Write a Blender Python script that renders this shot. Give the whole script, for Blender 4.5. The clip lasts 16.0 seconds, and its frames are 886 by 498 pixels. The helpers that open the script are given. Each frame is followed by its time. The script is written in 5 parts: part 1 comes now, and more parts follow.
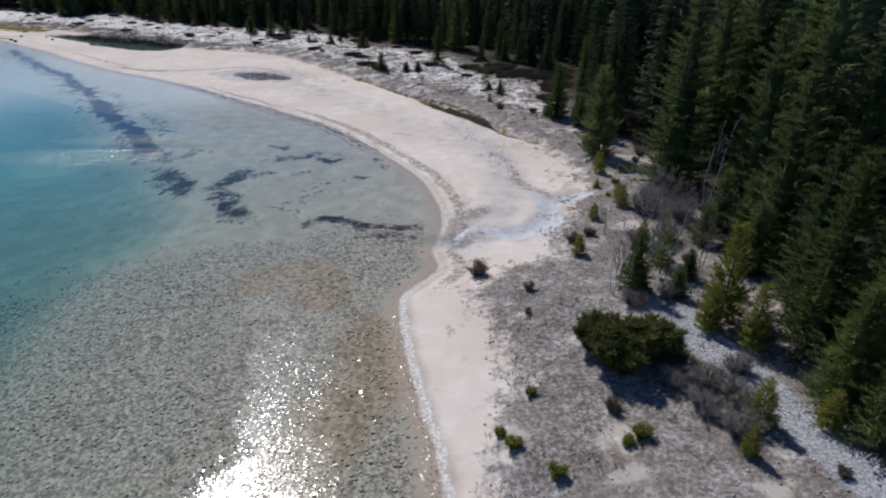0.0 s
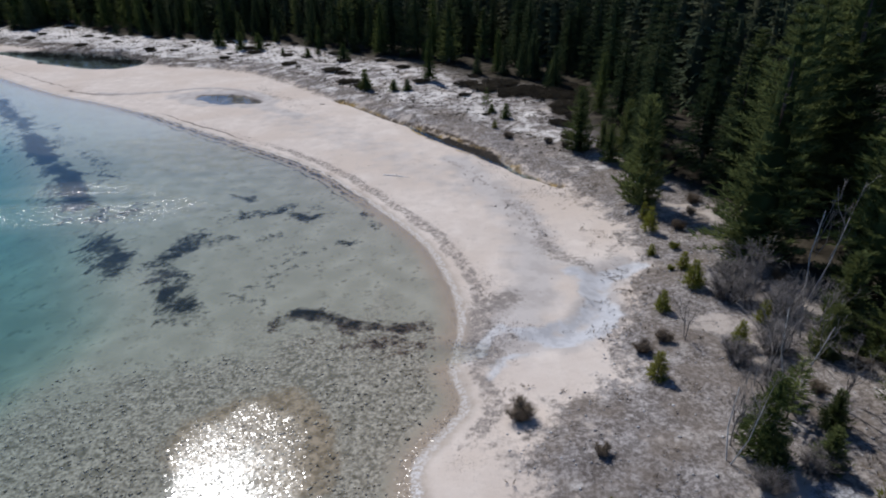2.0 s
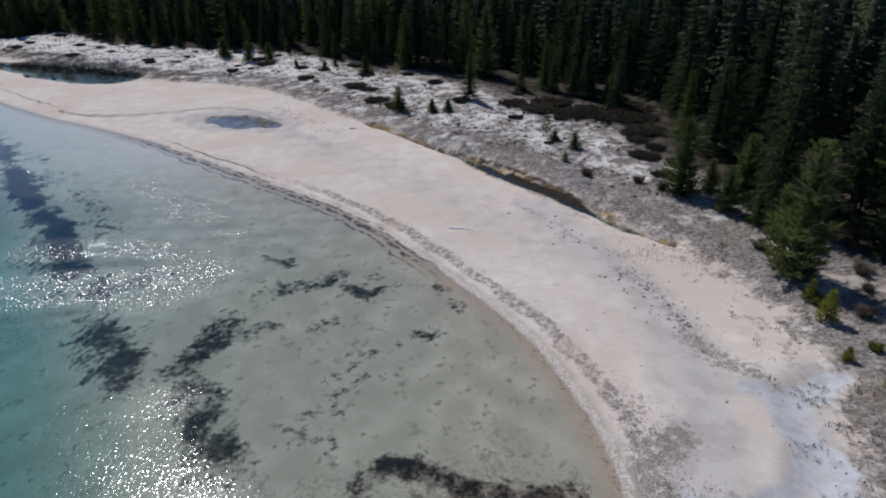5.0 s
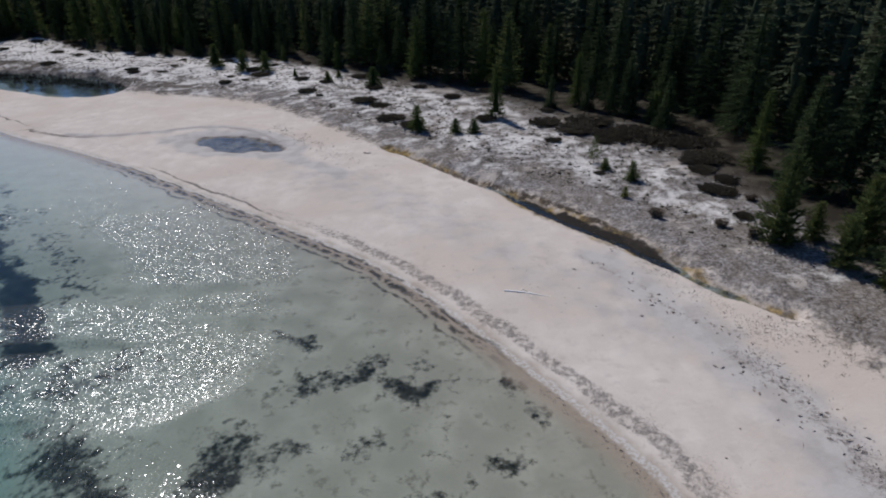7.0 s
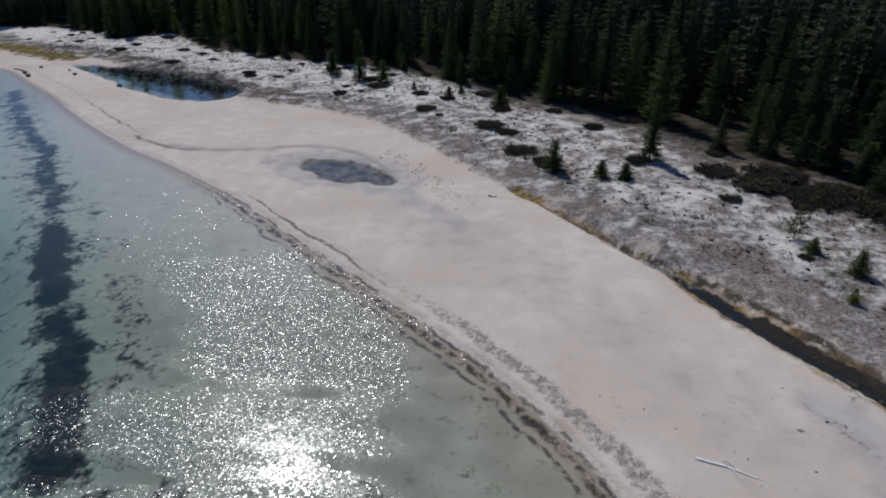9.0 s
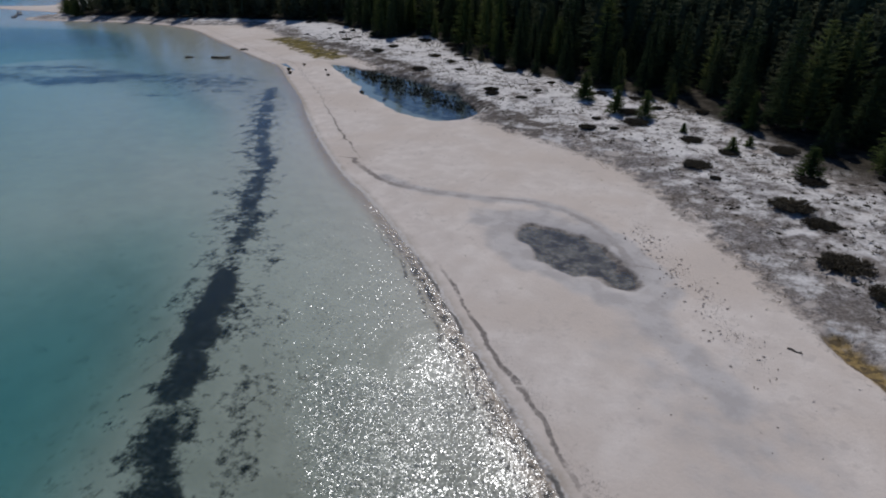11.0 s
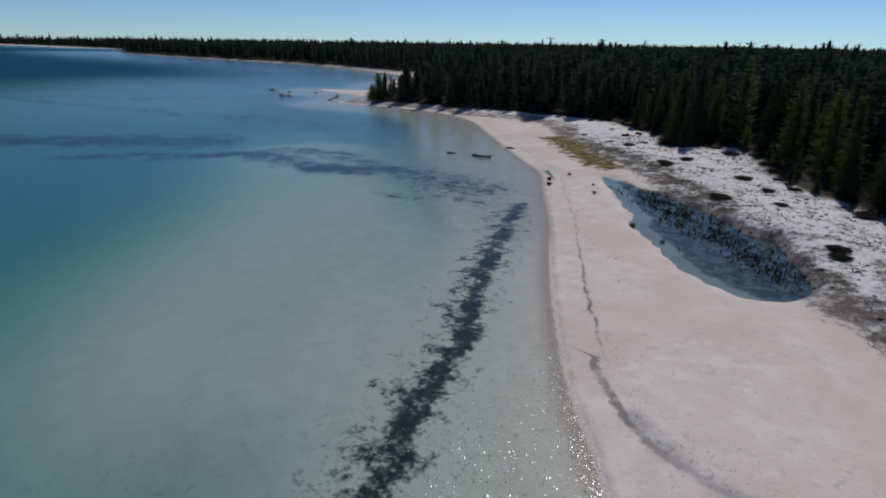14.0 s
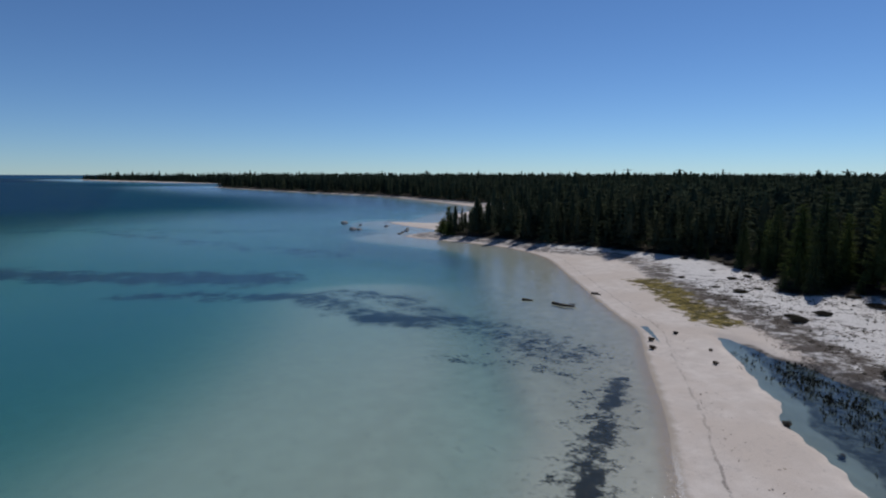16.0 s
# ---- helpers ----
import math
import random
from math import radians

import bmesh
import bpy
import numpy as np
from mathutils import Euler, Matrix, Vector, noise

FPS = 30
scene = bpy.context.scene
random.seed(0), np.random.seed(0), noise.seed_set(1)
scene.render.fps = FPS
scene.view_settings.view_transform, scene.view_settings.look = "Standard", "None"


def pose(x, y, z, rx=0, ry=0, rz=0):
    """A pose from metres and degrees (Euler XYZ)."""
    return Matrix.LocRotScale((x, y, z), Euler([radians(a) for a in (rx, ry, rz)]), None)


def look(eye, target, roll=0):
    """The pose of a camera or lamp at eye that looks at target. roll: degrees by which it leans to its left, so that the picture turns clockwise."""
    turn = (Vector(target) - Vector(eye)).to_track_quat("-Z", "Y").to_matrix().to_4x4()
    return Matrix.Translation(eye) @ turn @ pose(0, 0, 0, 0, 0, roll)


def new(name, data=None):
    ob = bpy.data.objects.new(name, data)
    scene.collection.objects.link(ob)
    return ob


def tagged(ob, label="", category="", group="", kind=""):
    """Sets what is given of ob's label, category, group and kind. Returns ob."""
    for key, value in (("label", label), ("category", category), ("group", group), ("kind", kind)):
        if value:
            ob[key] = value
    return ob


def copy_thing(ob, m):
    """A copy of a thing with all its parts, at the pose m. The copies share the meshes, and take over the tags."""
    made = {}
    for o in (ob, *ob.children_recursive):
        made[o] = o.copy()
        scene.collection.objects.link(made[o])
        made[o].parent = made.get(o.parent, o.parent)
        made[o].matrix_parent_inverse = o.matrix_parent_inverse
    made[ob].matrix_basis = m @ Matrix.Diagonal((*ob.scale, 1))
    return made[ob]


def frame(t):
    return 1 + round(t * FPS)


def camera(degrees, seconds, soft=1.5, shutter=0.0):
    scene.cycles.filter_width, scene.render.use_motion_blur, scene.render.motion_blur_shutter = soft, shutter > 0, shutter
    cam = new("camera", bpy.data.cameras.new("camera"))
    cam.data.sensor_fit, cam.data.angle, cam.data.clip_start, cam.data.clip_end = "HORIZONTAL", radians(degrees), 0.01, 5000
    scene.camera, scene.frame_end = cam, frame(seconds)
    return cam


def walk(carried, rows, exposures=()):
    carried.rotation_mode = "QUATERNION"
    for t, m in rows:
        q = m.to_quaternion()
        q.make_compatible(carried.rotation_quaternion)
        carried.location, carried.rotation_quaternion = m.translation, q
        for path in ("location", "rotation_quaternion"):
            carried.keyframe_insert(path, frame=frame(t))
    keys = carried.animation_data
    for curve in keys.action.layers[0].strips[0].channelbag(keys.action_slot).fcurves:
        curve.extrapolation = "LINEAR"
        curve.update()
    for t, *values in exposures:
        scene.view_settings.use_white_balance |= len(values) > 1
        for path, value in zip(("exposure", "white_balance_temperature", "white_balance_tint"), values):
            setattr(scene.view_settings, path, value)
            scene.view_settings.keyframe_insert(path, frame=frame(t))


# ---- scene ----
cam = camera(73.4, 16.0, soft=2.0)
PATH = [
    (0, (0.616, 1.984, 14.89), (0.635, 3.766, 13.983), -0.2),
    (0.5, (0.073, 4.51, 14.92), (0.108, 6.292, 14.013), -0.6),
    (1, (-0.261, 7.077, 14.894), (-0.211, 8.858, 13.986), -0.8),
    (1.5, (-0.551, 9.638, 14.927), (-0.486, 11.419, 14.02), -0.8),
    (2, (-0.547, 12.297, 14.901), (-0.479, 14.079, 13.996), -1.0),
    (2.5, (-0.582, 14.647, 14.875), (-0.515, 16.432, 13.975), -1.0),
    (3, (-1.263, 16.432, 14.887), (-1.188, 18.217, 13.989), -0.8),
    (3.5, (-2.388, 17.713, 14.967), (-2.313, 19.497, 14.065), -0.9),
    (4, (-3.408, 18.78, 14.986), (-3.333, 20.563, 14.083), -1.0),
    (6.5, (-7.256, 27.113, 14.747), (-7.137, 28.897, 13.852), -0.8),
    (7, (-7.827, 29.201, 14.665), (-7.7, 30.986, 13.772), -0.7),
    (7.5, (-8.25, 31.342, 14.546), (-8.111, 33.127, 13.655), -0.6),
    (8, (-8.634, 33.545, 14.488), (-8.614, 35.338, 13.602), -0.3),
    (8.2, (-8.778, 34.507, 14.42), (-8.805, 36.301, 13.536), -0.1),
    (10.3, (-12.027, 45.789, 15.179), (-12.609, 47.484, 14.291), 0.3),
    (10.5, (-12.345, 47.156, 15.111), (-13.012, 48.819, 14.223), 0.4),
    (11, (-13.241, 50.336, 15.081), (-14.126, 51.894, 14.193), 0.7),
    (11.5, (-14.403, 53.374, 15.085), (-15.519, 54.775, 14.195), 0.9),
    (12, (-15.927, 56.27, 15.074), (-17.255, 57.468, 14.179), 1.0),
    (12.5, (-17.747, 59.099, 14.936), (-19.21, 60.128, 14.04), 1.2),
    (13, (-19.709, 61.469, 15.031), (-21.192, 62.474, 14.142), 1.1),
    (13.5, (-21.996, 63.612, 15.135), (-23.513, 64.634, 14.324), 1.0),
    (14, (-24.566, 65.636, 15.134), (-26.136, 66.691, 14.483), 1.1),
    (14.5, (-27.047, 67.627, 15.096), (-28.665, 68.706, 14.63), 0.9),
    (15, (-29.664, 69.1, 15.533), (-31.303, 70.202, 15.216), 0.5),
    (15.5, (-32.345, 70.726, 15.72), (-34.024, 71.782, 15.469), 0.4),
    (16, (-34.884, 72.018, 15.806), (-36.656, 72.911, 15.559), 0.3),
]
walk(cam, [(t, look(eye, target, roll)) for t, eye, target, roll in PATH],
     [(0, 0.34, 6250, 10), (3.5, 0.18, 6250, 10), (7, 0.02, 6250, 10), (11, -0.28, 6200, 10), (13, -0.2, 6200, 10), (16, -0.24, 6200, 10)])

# ---- light ----
SUN_AZ, SUN_EL = 27.0, 48.5
sun_way = Vector((-math.sin(radians(SUN_AZ)) * math.cos(radians(SUN_EL)), math.cos(radians(SUN_AZ)) * math.cos(radians(SUN_EL)), math.sin(radians(SUN_EL))))
world = bpy.data.worlds.new("sky")
scene.world = world
world.use_nodes = True
sky = world.node_tree.nodes.new("ShaderNodeTexSky")
sky.sky_type, sky.sun_disc = "NISHITA", False
sky.sun_elevation, sky.sun_rotation = radians(SUN_EL), radians(-SUN_AZ)
sky.air_density, sky.dust_density, sky.ozone_density, sky.altitude = 1.0, 0.0, 2.0, 2500
blue = world.node_tree.nodes.new("ShaderNodeMix")
blue.data_type, blue.blend_type = "RGBA", "MULTIPLY"
blue.inputs[0].default_value, blue.inputs[7].default_value = 1.0, (0.75, 0.98, 1.24, 1)
world.node_tree.links.new(sky.outputs[0], blue.inputs[6])
world.node_tree.links.new(blue.outputs[2], world.node_tree.nodes["Background"].inputs[0])
world.node_tree.nodes["Background"].inputs[1].default_value = 0.072
sun = new("sun", bpy.data.lights.new("sun", "SUN"))
sun.data.energy, sun.data.angle, sun.data.color = 3.5, radians(0.53), (1.0, 0.965, 0.93)
sun.matrix_world = look(sun_way * 200, (0, 0, 0))

rng = np.random.default_rng(7)


# ---- plan ----
def spline(points, per=4):
    """A smooth line through points of the plan."""
    p = np.array(points, float)
    p = np.vstack([2 * p[0] - p[1], p, 2 * p[-1] - p[-2]])
    t = np.linspace(0, 1, per, endpoint=False)[:, None]
    out = []
    for a, b, c, d in zip(p[:-3], p[1:-2], p[2:-1], p[3:]):
        out.append(0.5 * (2 * b + (c - a) * t + (2 * a - 5 * b + 4 * c - d) * t**2 + (3 * b - a - 3 * c + d) * t**3))
    return np.vstack([*out, p[-2:-1]])


def distance(p, line):
    """How far the places p lie from a line of the plan."""
    x, y = np.ascontiguousarray(p[:, 0], np.float32), np.ascontiguousarray(p[:, 1], np.float32)
    best = np.full(len(p), 1e12, np.float32)
    for (ax, ay), (bx, by) in zip(np.float32(line[:-1]), np.float32(line[1:])):
        ux, uy = bx - ax, by - ay
        qx, qy = x - ax, y - ay
        t = np.clip((qx * ux + qy * uy) / max(ux * ux + uy * uy, np.float32(1e-6)), 0, 1)
        np.minimum(best, (qx - t * ux) ** 2 + (qy - t * uy) ** 2, out=best)
    return np.sqrt(best).astype(float)


def inside(p, poly):
    x, y = np.ascontiguousarray(p[:, 0]), np.ascontiguousarray(p[:, 1])
    hit = np.zeros(len(p), bool)
    for (x0, y0), (x1, y1) in zip(poly, np.roll(poly, -1, 0)):
        if y0 != y1:
            hit ^= ((y0 > y) != (y1 > y)) & (x < (x1 - x0) / (y1 - y0) * (y - y0) + x0)
    return hit


FAR_CORNERS = np.array([(-5500, 6000), (6000, 6000), (6000, -6000)], float)
SHORE = spline([(3, -60), (2, 0), (0.8, 14.6), (0.0, 18.6), (-0.8, 22.6), (-1.1, 26), (-0.1, 27.7), (0.7, 29.0), (0.4, 31.3), (1.0, 34.7), (0.5, 38.8),
                (-0.9, 43.2), (-4.4, 49.4), (-9.0, 56.2), (-14.8, 62.0), (-22.6, 69.2), (-28.9, 75.0), (-36.7, 81.0), (-41.2, 84.0), (-48.6, 90.0),
                (-56.7, 97.3), (-61.6, 102), (-70, 109), (-79, 116.7), (-85, 119.6), (-94.7, 124.5), (-112, 133.4), (-126, 140.5), (-137, 143), (-149, 142.5),
                (-163, 137), (-175, 132), (-181, 138), (-187, 147), (-205, 145), (-221, 146), (-212, 158), (-222, 168), (-250, 187), (-278, 216), (-300, 222),
                (-353, 227), (-450, 229), (-552, 199), (-799, 147)])
SHORE = np.vstack([(3, -6000), SHORE, spline([(-830, 175), (-900, 330), (-1060, 180), (-1300, 60), (-1700, -65), (-1780, 60), (-2300, 300), (-5500, 900)], 3)])
VEG = np.vstack([(6, -6000), spline([(4, -40), (2.6, 5), (2.2, 15), (3.1, 19.2), (2.9, 23.6), (2.0, 26.3), (3.4, 28.1), (6.9, 29.9), (7.1, 32), (8.8, 35.8), (10.4, 39), (10.7, 43),
             (9.4, 48.8), (7.1, 53.4), (4.3, 59.1), (0.5, 64.9), (-4.3, 70.8), (-9.8, 78.1), (-15.5, 86), (-22.5, 94.6), (-30, 98.6), (-40, 103), (-48, 109), (-58, 116.5), (-67, 123),
             (-77, 129), (-96, 137), (-108, 145.5), (-120, 150), (-132, 145.5), (-138, 144.6), (-150, 143.8), (-164, 138.2), (-174.5, 133.4), (-180, 139.5), (-186, 148.5), (-210, 161), (-246, 192), (-284, 231),
             (-353, 229), (-450, 230.5), (-552, 200.5), (-799, 148)]), (-831, 176), (-900, 331), (-1060, 181), (-1700, -64), (-1779, 60), (-2300, 301), (-5500, 901)])
FOREST = np.vstack([(17, -6000), spline([(16, -40), (15.5, 5), (14.6, 14), (14.8, 18), (15.6, 21.5), (17.6, 26.2), (18, 31), (17.3, 37), (17.4, 45), (15.8, 51), (15.0, 57), (15.0, 64), (15.2, 72),
             (13.5, 79), (9, 83), (4, 92), (-2.5, 99), (-8.8, 104), (-15.9, 111), (-24, 117.5), (-33, 122.5), (-43.8, 127.5), (-55, 133), (-62, 139), (-68, 147), (-75, 152.5), (-79.5, 147), (-83, 145.5),
             (-88, 152.5), (-96, 156.5), (-110, 161), (-123, 157.5), (-132, 156), (-144, 149.5), (-152, 149), (-168, 141.5), (-175, 143), (-183, 152), (-205, 170), (-238, 198), (-282, 238),
             (-353, 235), (-450, 234), (-552, 204), (-799, 149)]), (-833, 178), (-900, 334), (-1060, 184), (-1700, -60), (-1776, 61), (-2300, 303), (-5500, 904)])


def signed(p, line):
    """The distance from a line of the plan, positive on its landward side."""
    return distance(p, line) * np.where(inside(p, np.vstack([line, FAR_CORNERS])), 1, -1)


def lattice(ix, iy, seed):
    h = (ix * 374761393 + iy * 668265263 + seed * 974711) & 0xFFFFFFFF
    h = ((h ^ (h >> 13)) * 1274126177) & 0xFFFFFFFF
    return ((h ^ (h >> 16)) & 0xFFFF) / 65535.0


def rough(p, size, seed=0, octaves=3):
    """Smooth noise from -1 to 1 over the plan, with lumps of that size in metres."""
    total, weight, amp = 0, 0, 1.0
    for k in range(octaves):
        q = p / size * 2**k
        i = np.floor(q).astype(np.int64)
        f = q - i
        f = f * f * (3 - 2 * f)
        a, b = lattice(i[:, 0], i[:, 1], seed + k), lattice(i[:, 0] + 1, i[:, 1], seed + k)
        c, d = lattice(i[:, 0], i[:, 1] + 1, seed + k), lattice(i[:, 0] + 1, i[:, 1] + 1, seed + k)
        total = total + amp * ((a * (1 - f[:, 0]) + b * f[:, 0]) * (1 - f[:, 1]) + (c * (1 - f[:, 0]) + d * f[:, 0]) * f[:, 1])
        weight, amp = weight + amp, amp * 0.5
    return total / weight * 2 - 1


def ramp(x, lo, hi):
    s = np.clip((x - lo) / (hi - lo), 0, 1)
    return s * s * (3 - 2 * s)


def pond(p):
    """1 at the rim of the pool on the beach, 0 at its middle."""
    u, w = ((p - (-21.9, 80.1)) @ np.array([(0.9, 0.436), (-0.436, 0.9)])).T
    return np.hypot(u / 4.7, (w + 0.06 * u * u / 4.7) / 2.5) + 0.28 * rough(p, 1.8, 21)


SHOAL = spline([(-55, 72), (-64, 76), (-76, 84), (-92, 92), (-112, 99)])
LAGOON = spline([(-73, 121.8), (-66, 118.0), (-60, 114.8), (-53, 110.9), (-47, 107.8), (-42.5, 105.0)])
CHANNEL = spline([(-9, 77.4), (-4.2, 70.7), (-0.8, 65.8), (0.9, 62.6), (2.5, 60.0), (3.9, 58.1), (5.6, 55.3), (7.1, 52.5), (9.0, 50.2)])
CREEK = spline([(9.8, 38.4), (8.4, 37.6), (7.9, 36.4), (7.3, 34.5), (5.7, 33.0), (4.1, 32.3), (2.2, 32.2), (0.2, 32.1)])


def lagoon(p):
    """How far inside the rim of the lagoon behind the beach, in metres."""
    half = np.interp(p[:, 0], [-74, -66, -60, -54, -48, -43, -39], [0.8, 2.6, 4.2, 5.6, 5.8, 4.2, 1.2])
    return half * (1 + 0.3 * rough(p, 3.2, 22)) - distance(p, LAGOON)


def terrain(p):
    """Height of the ground, and the distances from shore, beach edge and forest edge."""
    d, v, f = signed(p, SHORE), signed(p, VEG), signed(p, FOREST)
    z = np.interp(d, [-900, -260, -150, -100, -70, -30, -15, -10, -3, 0, 1.0, 2.2, 3.2, 8, 400, 3000], [-26, -10, -4.6, -2.8, -1.6, -1.05, -0.72, -0.38, -0.14, 0, 0.07, 0.18, 0.24, 0.34, 4.0, 9.0])
    z *= 1 - 0.55 * ramp(62 - p[:, 1], 0, 26) * ramp(d, -26, -12) * (d < 0)
    z -= (2.2 * ramp(distance(p, SHOAL), 4, 27) - 0.15) * ramp(-d - np.interp(p[:, 1], [51, 62, 71, 84, 93, 104], [14, 11.5, 9, 6, 6, 12]), 0.5, 6) * (0.45 + 0.55 * ramp(p[:, 1], 40, 56)) * ramp(d, -110, -60)
    z -= 3.5 * ramp(-p[:, 0], 230, 400) * ramp(-d, 2, 40) * ramp(d, -260, -120)
    z += ramp(v, -0.5, 2.5) * 0.3 + ramp(v, 2.5, 7) * 0.25 * (1 + rough(p, 5, 3)) + ramp(f, -3, 8) * 0.4
    z += ramp(d, 0.3, 2) * (0.05 * rough(p, 3.0, 11) + 0.03 * rough(p, 0.9, 12) * ramp(v, -1, 2)) - ramp(-d, 3, 12) * 0.05 * rough(p, 9, 5) * ramp(d, -60, -40)
    z -= 0.26 * ramp(1.15 - pond(p), 0, 0.55)
    z += (-0.16 - z) * ramp(lagoon(p), -0.6, 1.8)
    z -= 0.42 * ramp(0.85 + 0.3 * rough(p, 1.5, 23) - distance(p, CHANNEL), 0, 0.8) + 0.16 * ramp(1.0 - distance(p, CREEK), 0, 0.8)
    return z, d, v, f


# ---- materials ----
class Nodes:
    """Short names for the nodes of one material."""

    def __init__(self, name):
        self.mat = bpy.data.materials.new(name)
        self.mat.use_nodes = True
        self.tree = self.mat.node_tree
        self.bsdf = self.tree.nodes["Principled BSDF"]
        self.out = self.tree.nodes["Material Output"]
        self.place = self.tree.nodes.new("ShaderNodeNewGeometry").outputs["Position"]

    def put(self, socket, value):
        if isinstance(value, bpy.types.NodeSocket):
            self.tree.links.new(value, socket)
        elif isinstance(value, tuple) and len(value) == 3 and socket.type == "RGBA":
            socket.default_value = (*value, 1)
        else:
            socket.default_value = value

    def node(self, kind, out=0, **values):
        n = self.tree.nodes.new(kind)
        for key, value in values.items():
            self.put(n.inputs[key.replace("_", " ")], value)
        return n.outputs[out]

    def attr(self, name):
        n = self.tree.nodes.new("ShaderNodeAttribute")
        n.attribute_name = name
        return n.outputs["Fac"]

    def noise(self, scale, detail=3.0, rough_=0.55, vec=None, colour=False):
        return self.node("ShaderNodeTexNoise", 1 if colour else 0, Vector=vec or self.place, Scale=scale, Detail=detail, Roughness=rough_)

    def cells(self, scale, out=0, vec=None):
        return self.node("ShaderNodeTexVoronoi", out, Vector=vec or self.place, Scale=scale)

    def math(self, op, a, b=0.0, c=0.0):
        n = self.tree.nodes.new("ShaderNodeMath")
        n.operation = op
        for s, value in zip(n.inputs, (a, b, c)):
            self.put(s, value)
        return n.outputs[0]

    def step(self, x, lo, hi, a=0.0, b=1.0):
        n = self.tree.nodes.new("ShaderNodeMapRange")
        n.interpolation_type = "SMOOTHSTEP"
        for s, value in zip(n.inputs, (x, lo, hi, a, b)):
            self.put(s, value)
        return n.outputs[0]

    def mix(self, fac, a, b, kind="MIX"):
        n = self.tree.nodes.new("ShaderNodeMix")
        n.data_type, n.blend_type = "RGBA", kind
        for k, value in ((0, fac), (6, a), (7, b)):
            self.put(n.inputs[k], value)
        return n.outputs[2]

    def bump(self, height, strength=0.5, far=0.05):
        return self.node("ShaderNodeBump", Height=height, Strength=strength, Distance=far)

    def finish(self, colour, roughness=0.8, normal=None, **more):
        self.put(self.bsdf.inputs["Base Color"], colour)
        self.put(self.bsdf.inputs["Roughness"], roughness)
        if normal:
            self.put(self.bsdf.inputs["Normal"], normal)
        for key, value in more.items():
            self.put(self.bsdf.inputs[key.replace("_", " ")], value)
        return self.mat


def ground_material():
    n = Nodes("beach_and_bed")
    d, v, f = n.attr("shore"), n.attr("edge"), n.attr("wood")
    big, mid, fine, grit = n.noise(0.12, 4), n.noise(0.8, 4), n.noise(5, 4), n.noise(28, 2)
    wob = n.math("ADD", n.math("MULTIPLY", n.math("SUBTRACT", mid, 0.5), 2.2), n.math("MULTIPLY", n.math("SUBTRACT", fine, 0.5), 0.9))
    # beach sand, dry to damp
    sand = n.mix(n.step(mid, 0.35, 0.7), (0.55, 0.475, 0.408), (0.615, 0.54, 0.468))
    sand = n.mix(n.step(big, 0.42, 0.62), sand, (0.53, 0.448, 0.375))
    sand = n.mix(n.math("MULTIPLY", n.step(grit, 0.58, 0.72), 0.22), sand, (0.28, 0.24, 0.21))
    sand = n.mix(n.math("MULTIPLY", n.step(n.noise(2.3, 7, 0.74), 0.53, 0.65), n.step(n.noise(0.22, 4, 0.6), 0.46, 0.64, 0.06, 0.5)), sand, (0.40, 0.34, 0.288))
    sand = n.mix(n.math("MULTIPLY", n.step(n.noise(1.5, 2, 0.5), 0.60, 0.70), n.step(n.noise(0.14, 3, 0.5), 0.45, 0.6, 0.05, 0.35)), sand, (0.37, 0.32, 0.28))
    streak = n.noise(0.5, 5, 0.6, n.node("ShaderNodeMapping", Vector=n.place, Rotation=(0.0, 0.0, -0.95), Scale=(1.0, 0.28, 1.0)))
    sand = n.mix(n.math("MULTIPLY", n.step(streak, 0.46, 0.62), 0.22), sand, (0.46, 0.395, 0.335))
    damp = n.math("ADD", n.attr("damp"), n.math("MULTIPLY", n.math("SUBTRACT", n.noise(0.9, 4, 0.5), 0.5), 1.1))
    sand = n.mix(n.step(damp, 0.25, 0.95), sand, n.mix(n.step(mid, 0.4, 0.6), (0.395, 0.358, 0.326), (0.465, 0.424, 0.388)))
    # pebbly litter of the ridge behind the beach
    speck = n.noise(6, 6, 0.7)
    grey = n.mix(n.step(n.noise(1.2, 7, 0.72), 0.38, 0.62), (0.15, 0.128, 0.116), (0.36, 0.33, 0.312))
    grey = n.mix(n.step(n.noise(0.25, 3, 0.5), 0.40, 0.60), grey, n.mix(0.55, grey, (0.28, 0.235, 0.195)))
    grey = n.mix(n.step(speck, 0.40, 0.64), n.mix(0.68, grey, (0.065, 0.054, 0.045)), n.mix(0.3, grey, (0.42, 0.39, 0.365)))
    grey = n.mix(n.math("MULTIPLY", n.step(n.noise(0.5, 5, 0.65), 0.48, 0.66), 0.6), grey, (0.155, 0.128, 0.105))
    grey = n.mix(n.math("MULTIPLY", n.step(n.noise(0.33, 5, 0.6), 0.56, 0.64), 0.8), grey, (0.44, 0.385, 0.335))
    grey = n.mix(n.step(n.math("ADD", n.attr("dark"), n.math("MULTIPLY", wob, 0.3)), 0.3, 0.8), grey, n.mix(0.25, (0.085, 0.07, 0.058), grey))
    white = n.mix(n.step(fine, 0.3, 0.7), (0.51, 0.472, 0.432), (0.66, 0.622, 0.578))
    pale = n.math("ADD", n.attr("pale"), n.math("MULTIPLY", n.math("SUBTRACT", n.noise(0.6, 8, 0.68), 0.5), 2.5))
    back = n.mix(n.step(pale, 0.28, 0.78), grey, white)
    # forest floor: brown litter, with the shade of the trees darkened into its colour
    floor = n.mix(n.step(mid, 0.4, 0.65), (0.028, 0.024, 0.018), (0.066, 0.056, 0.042))
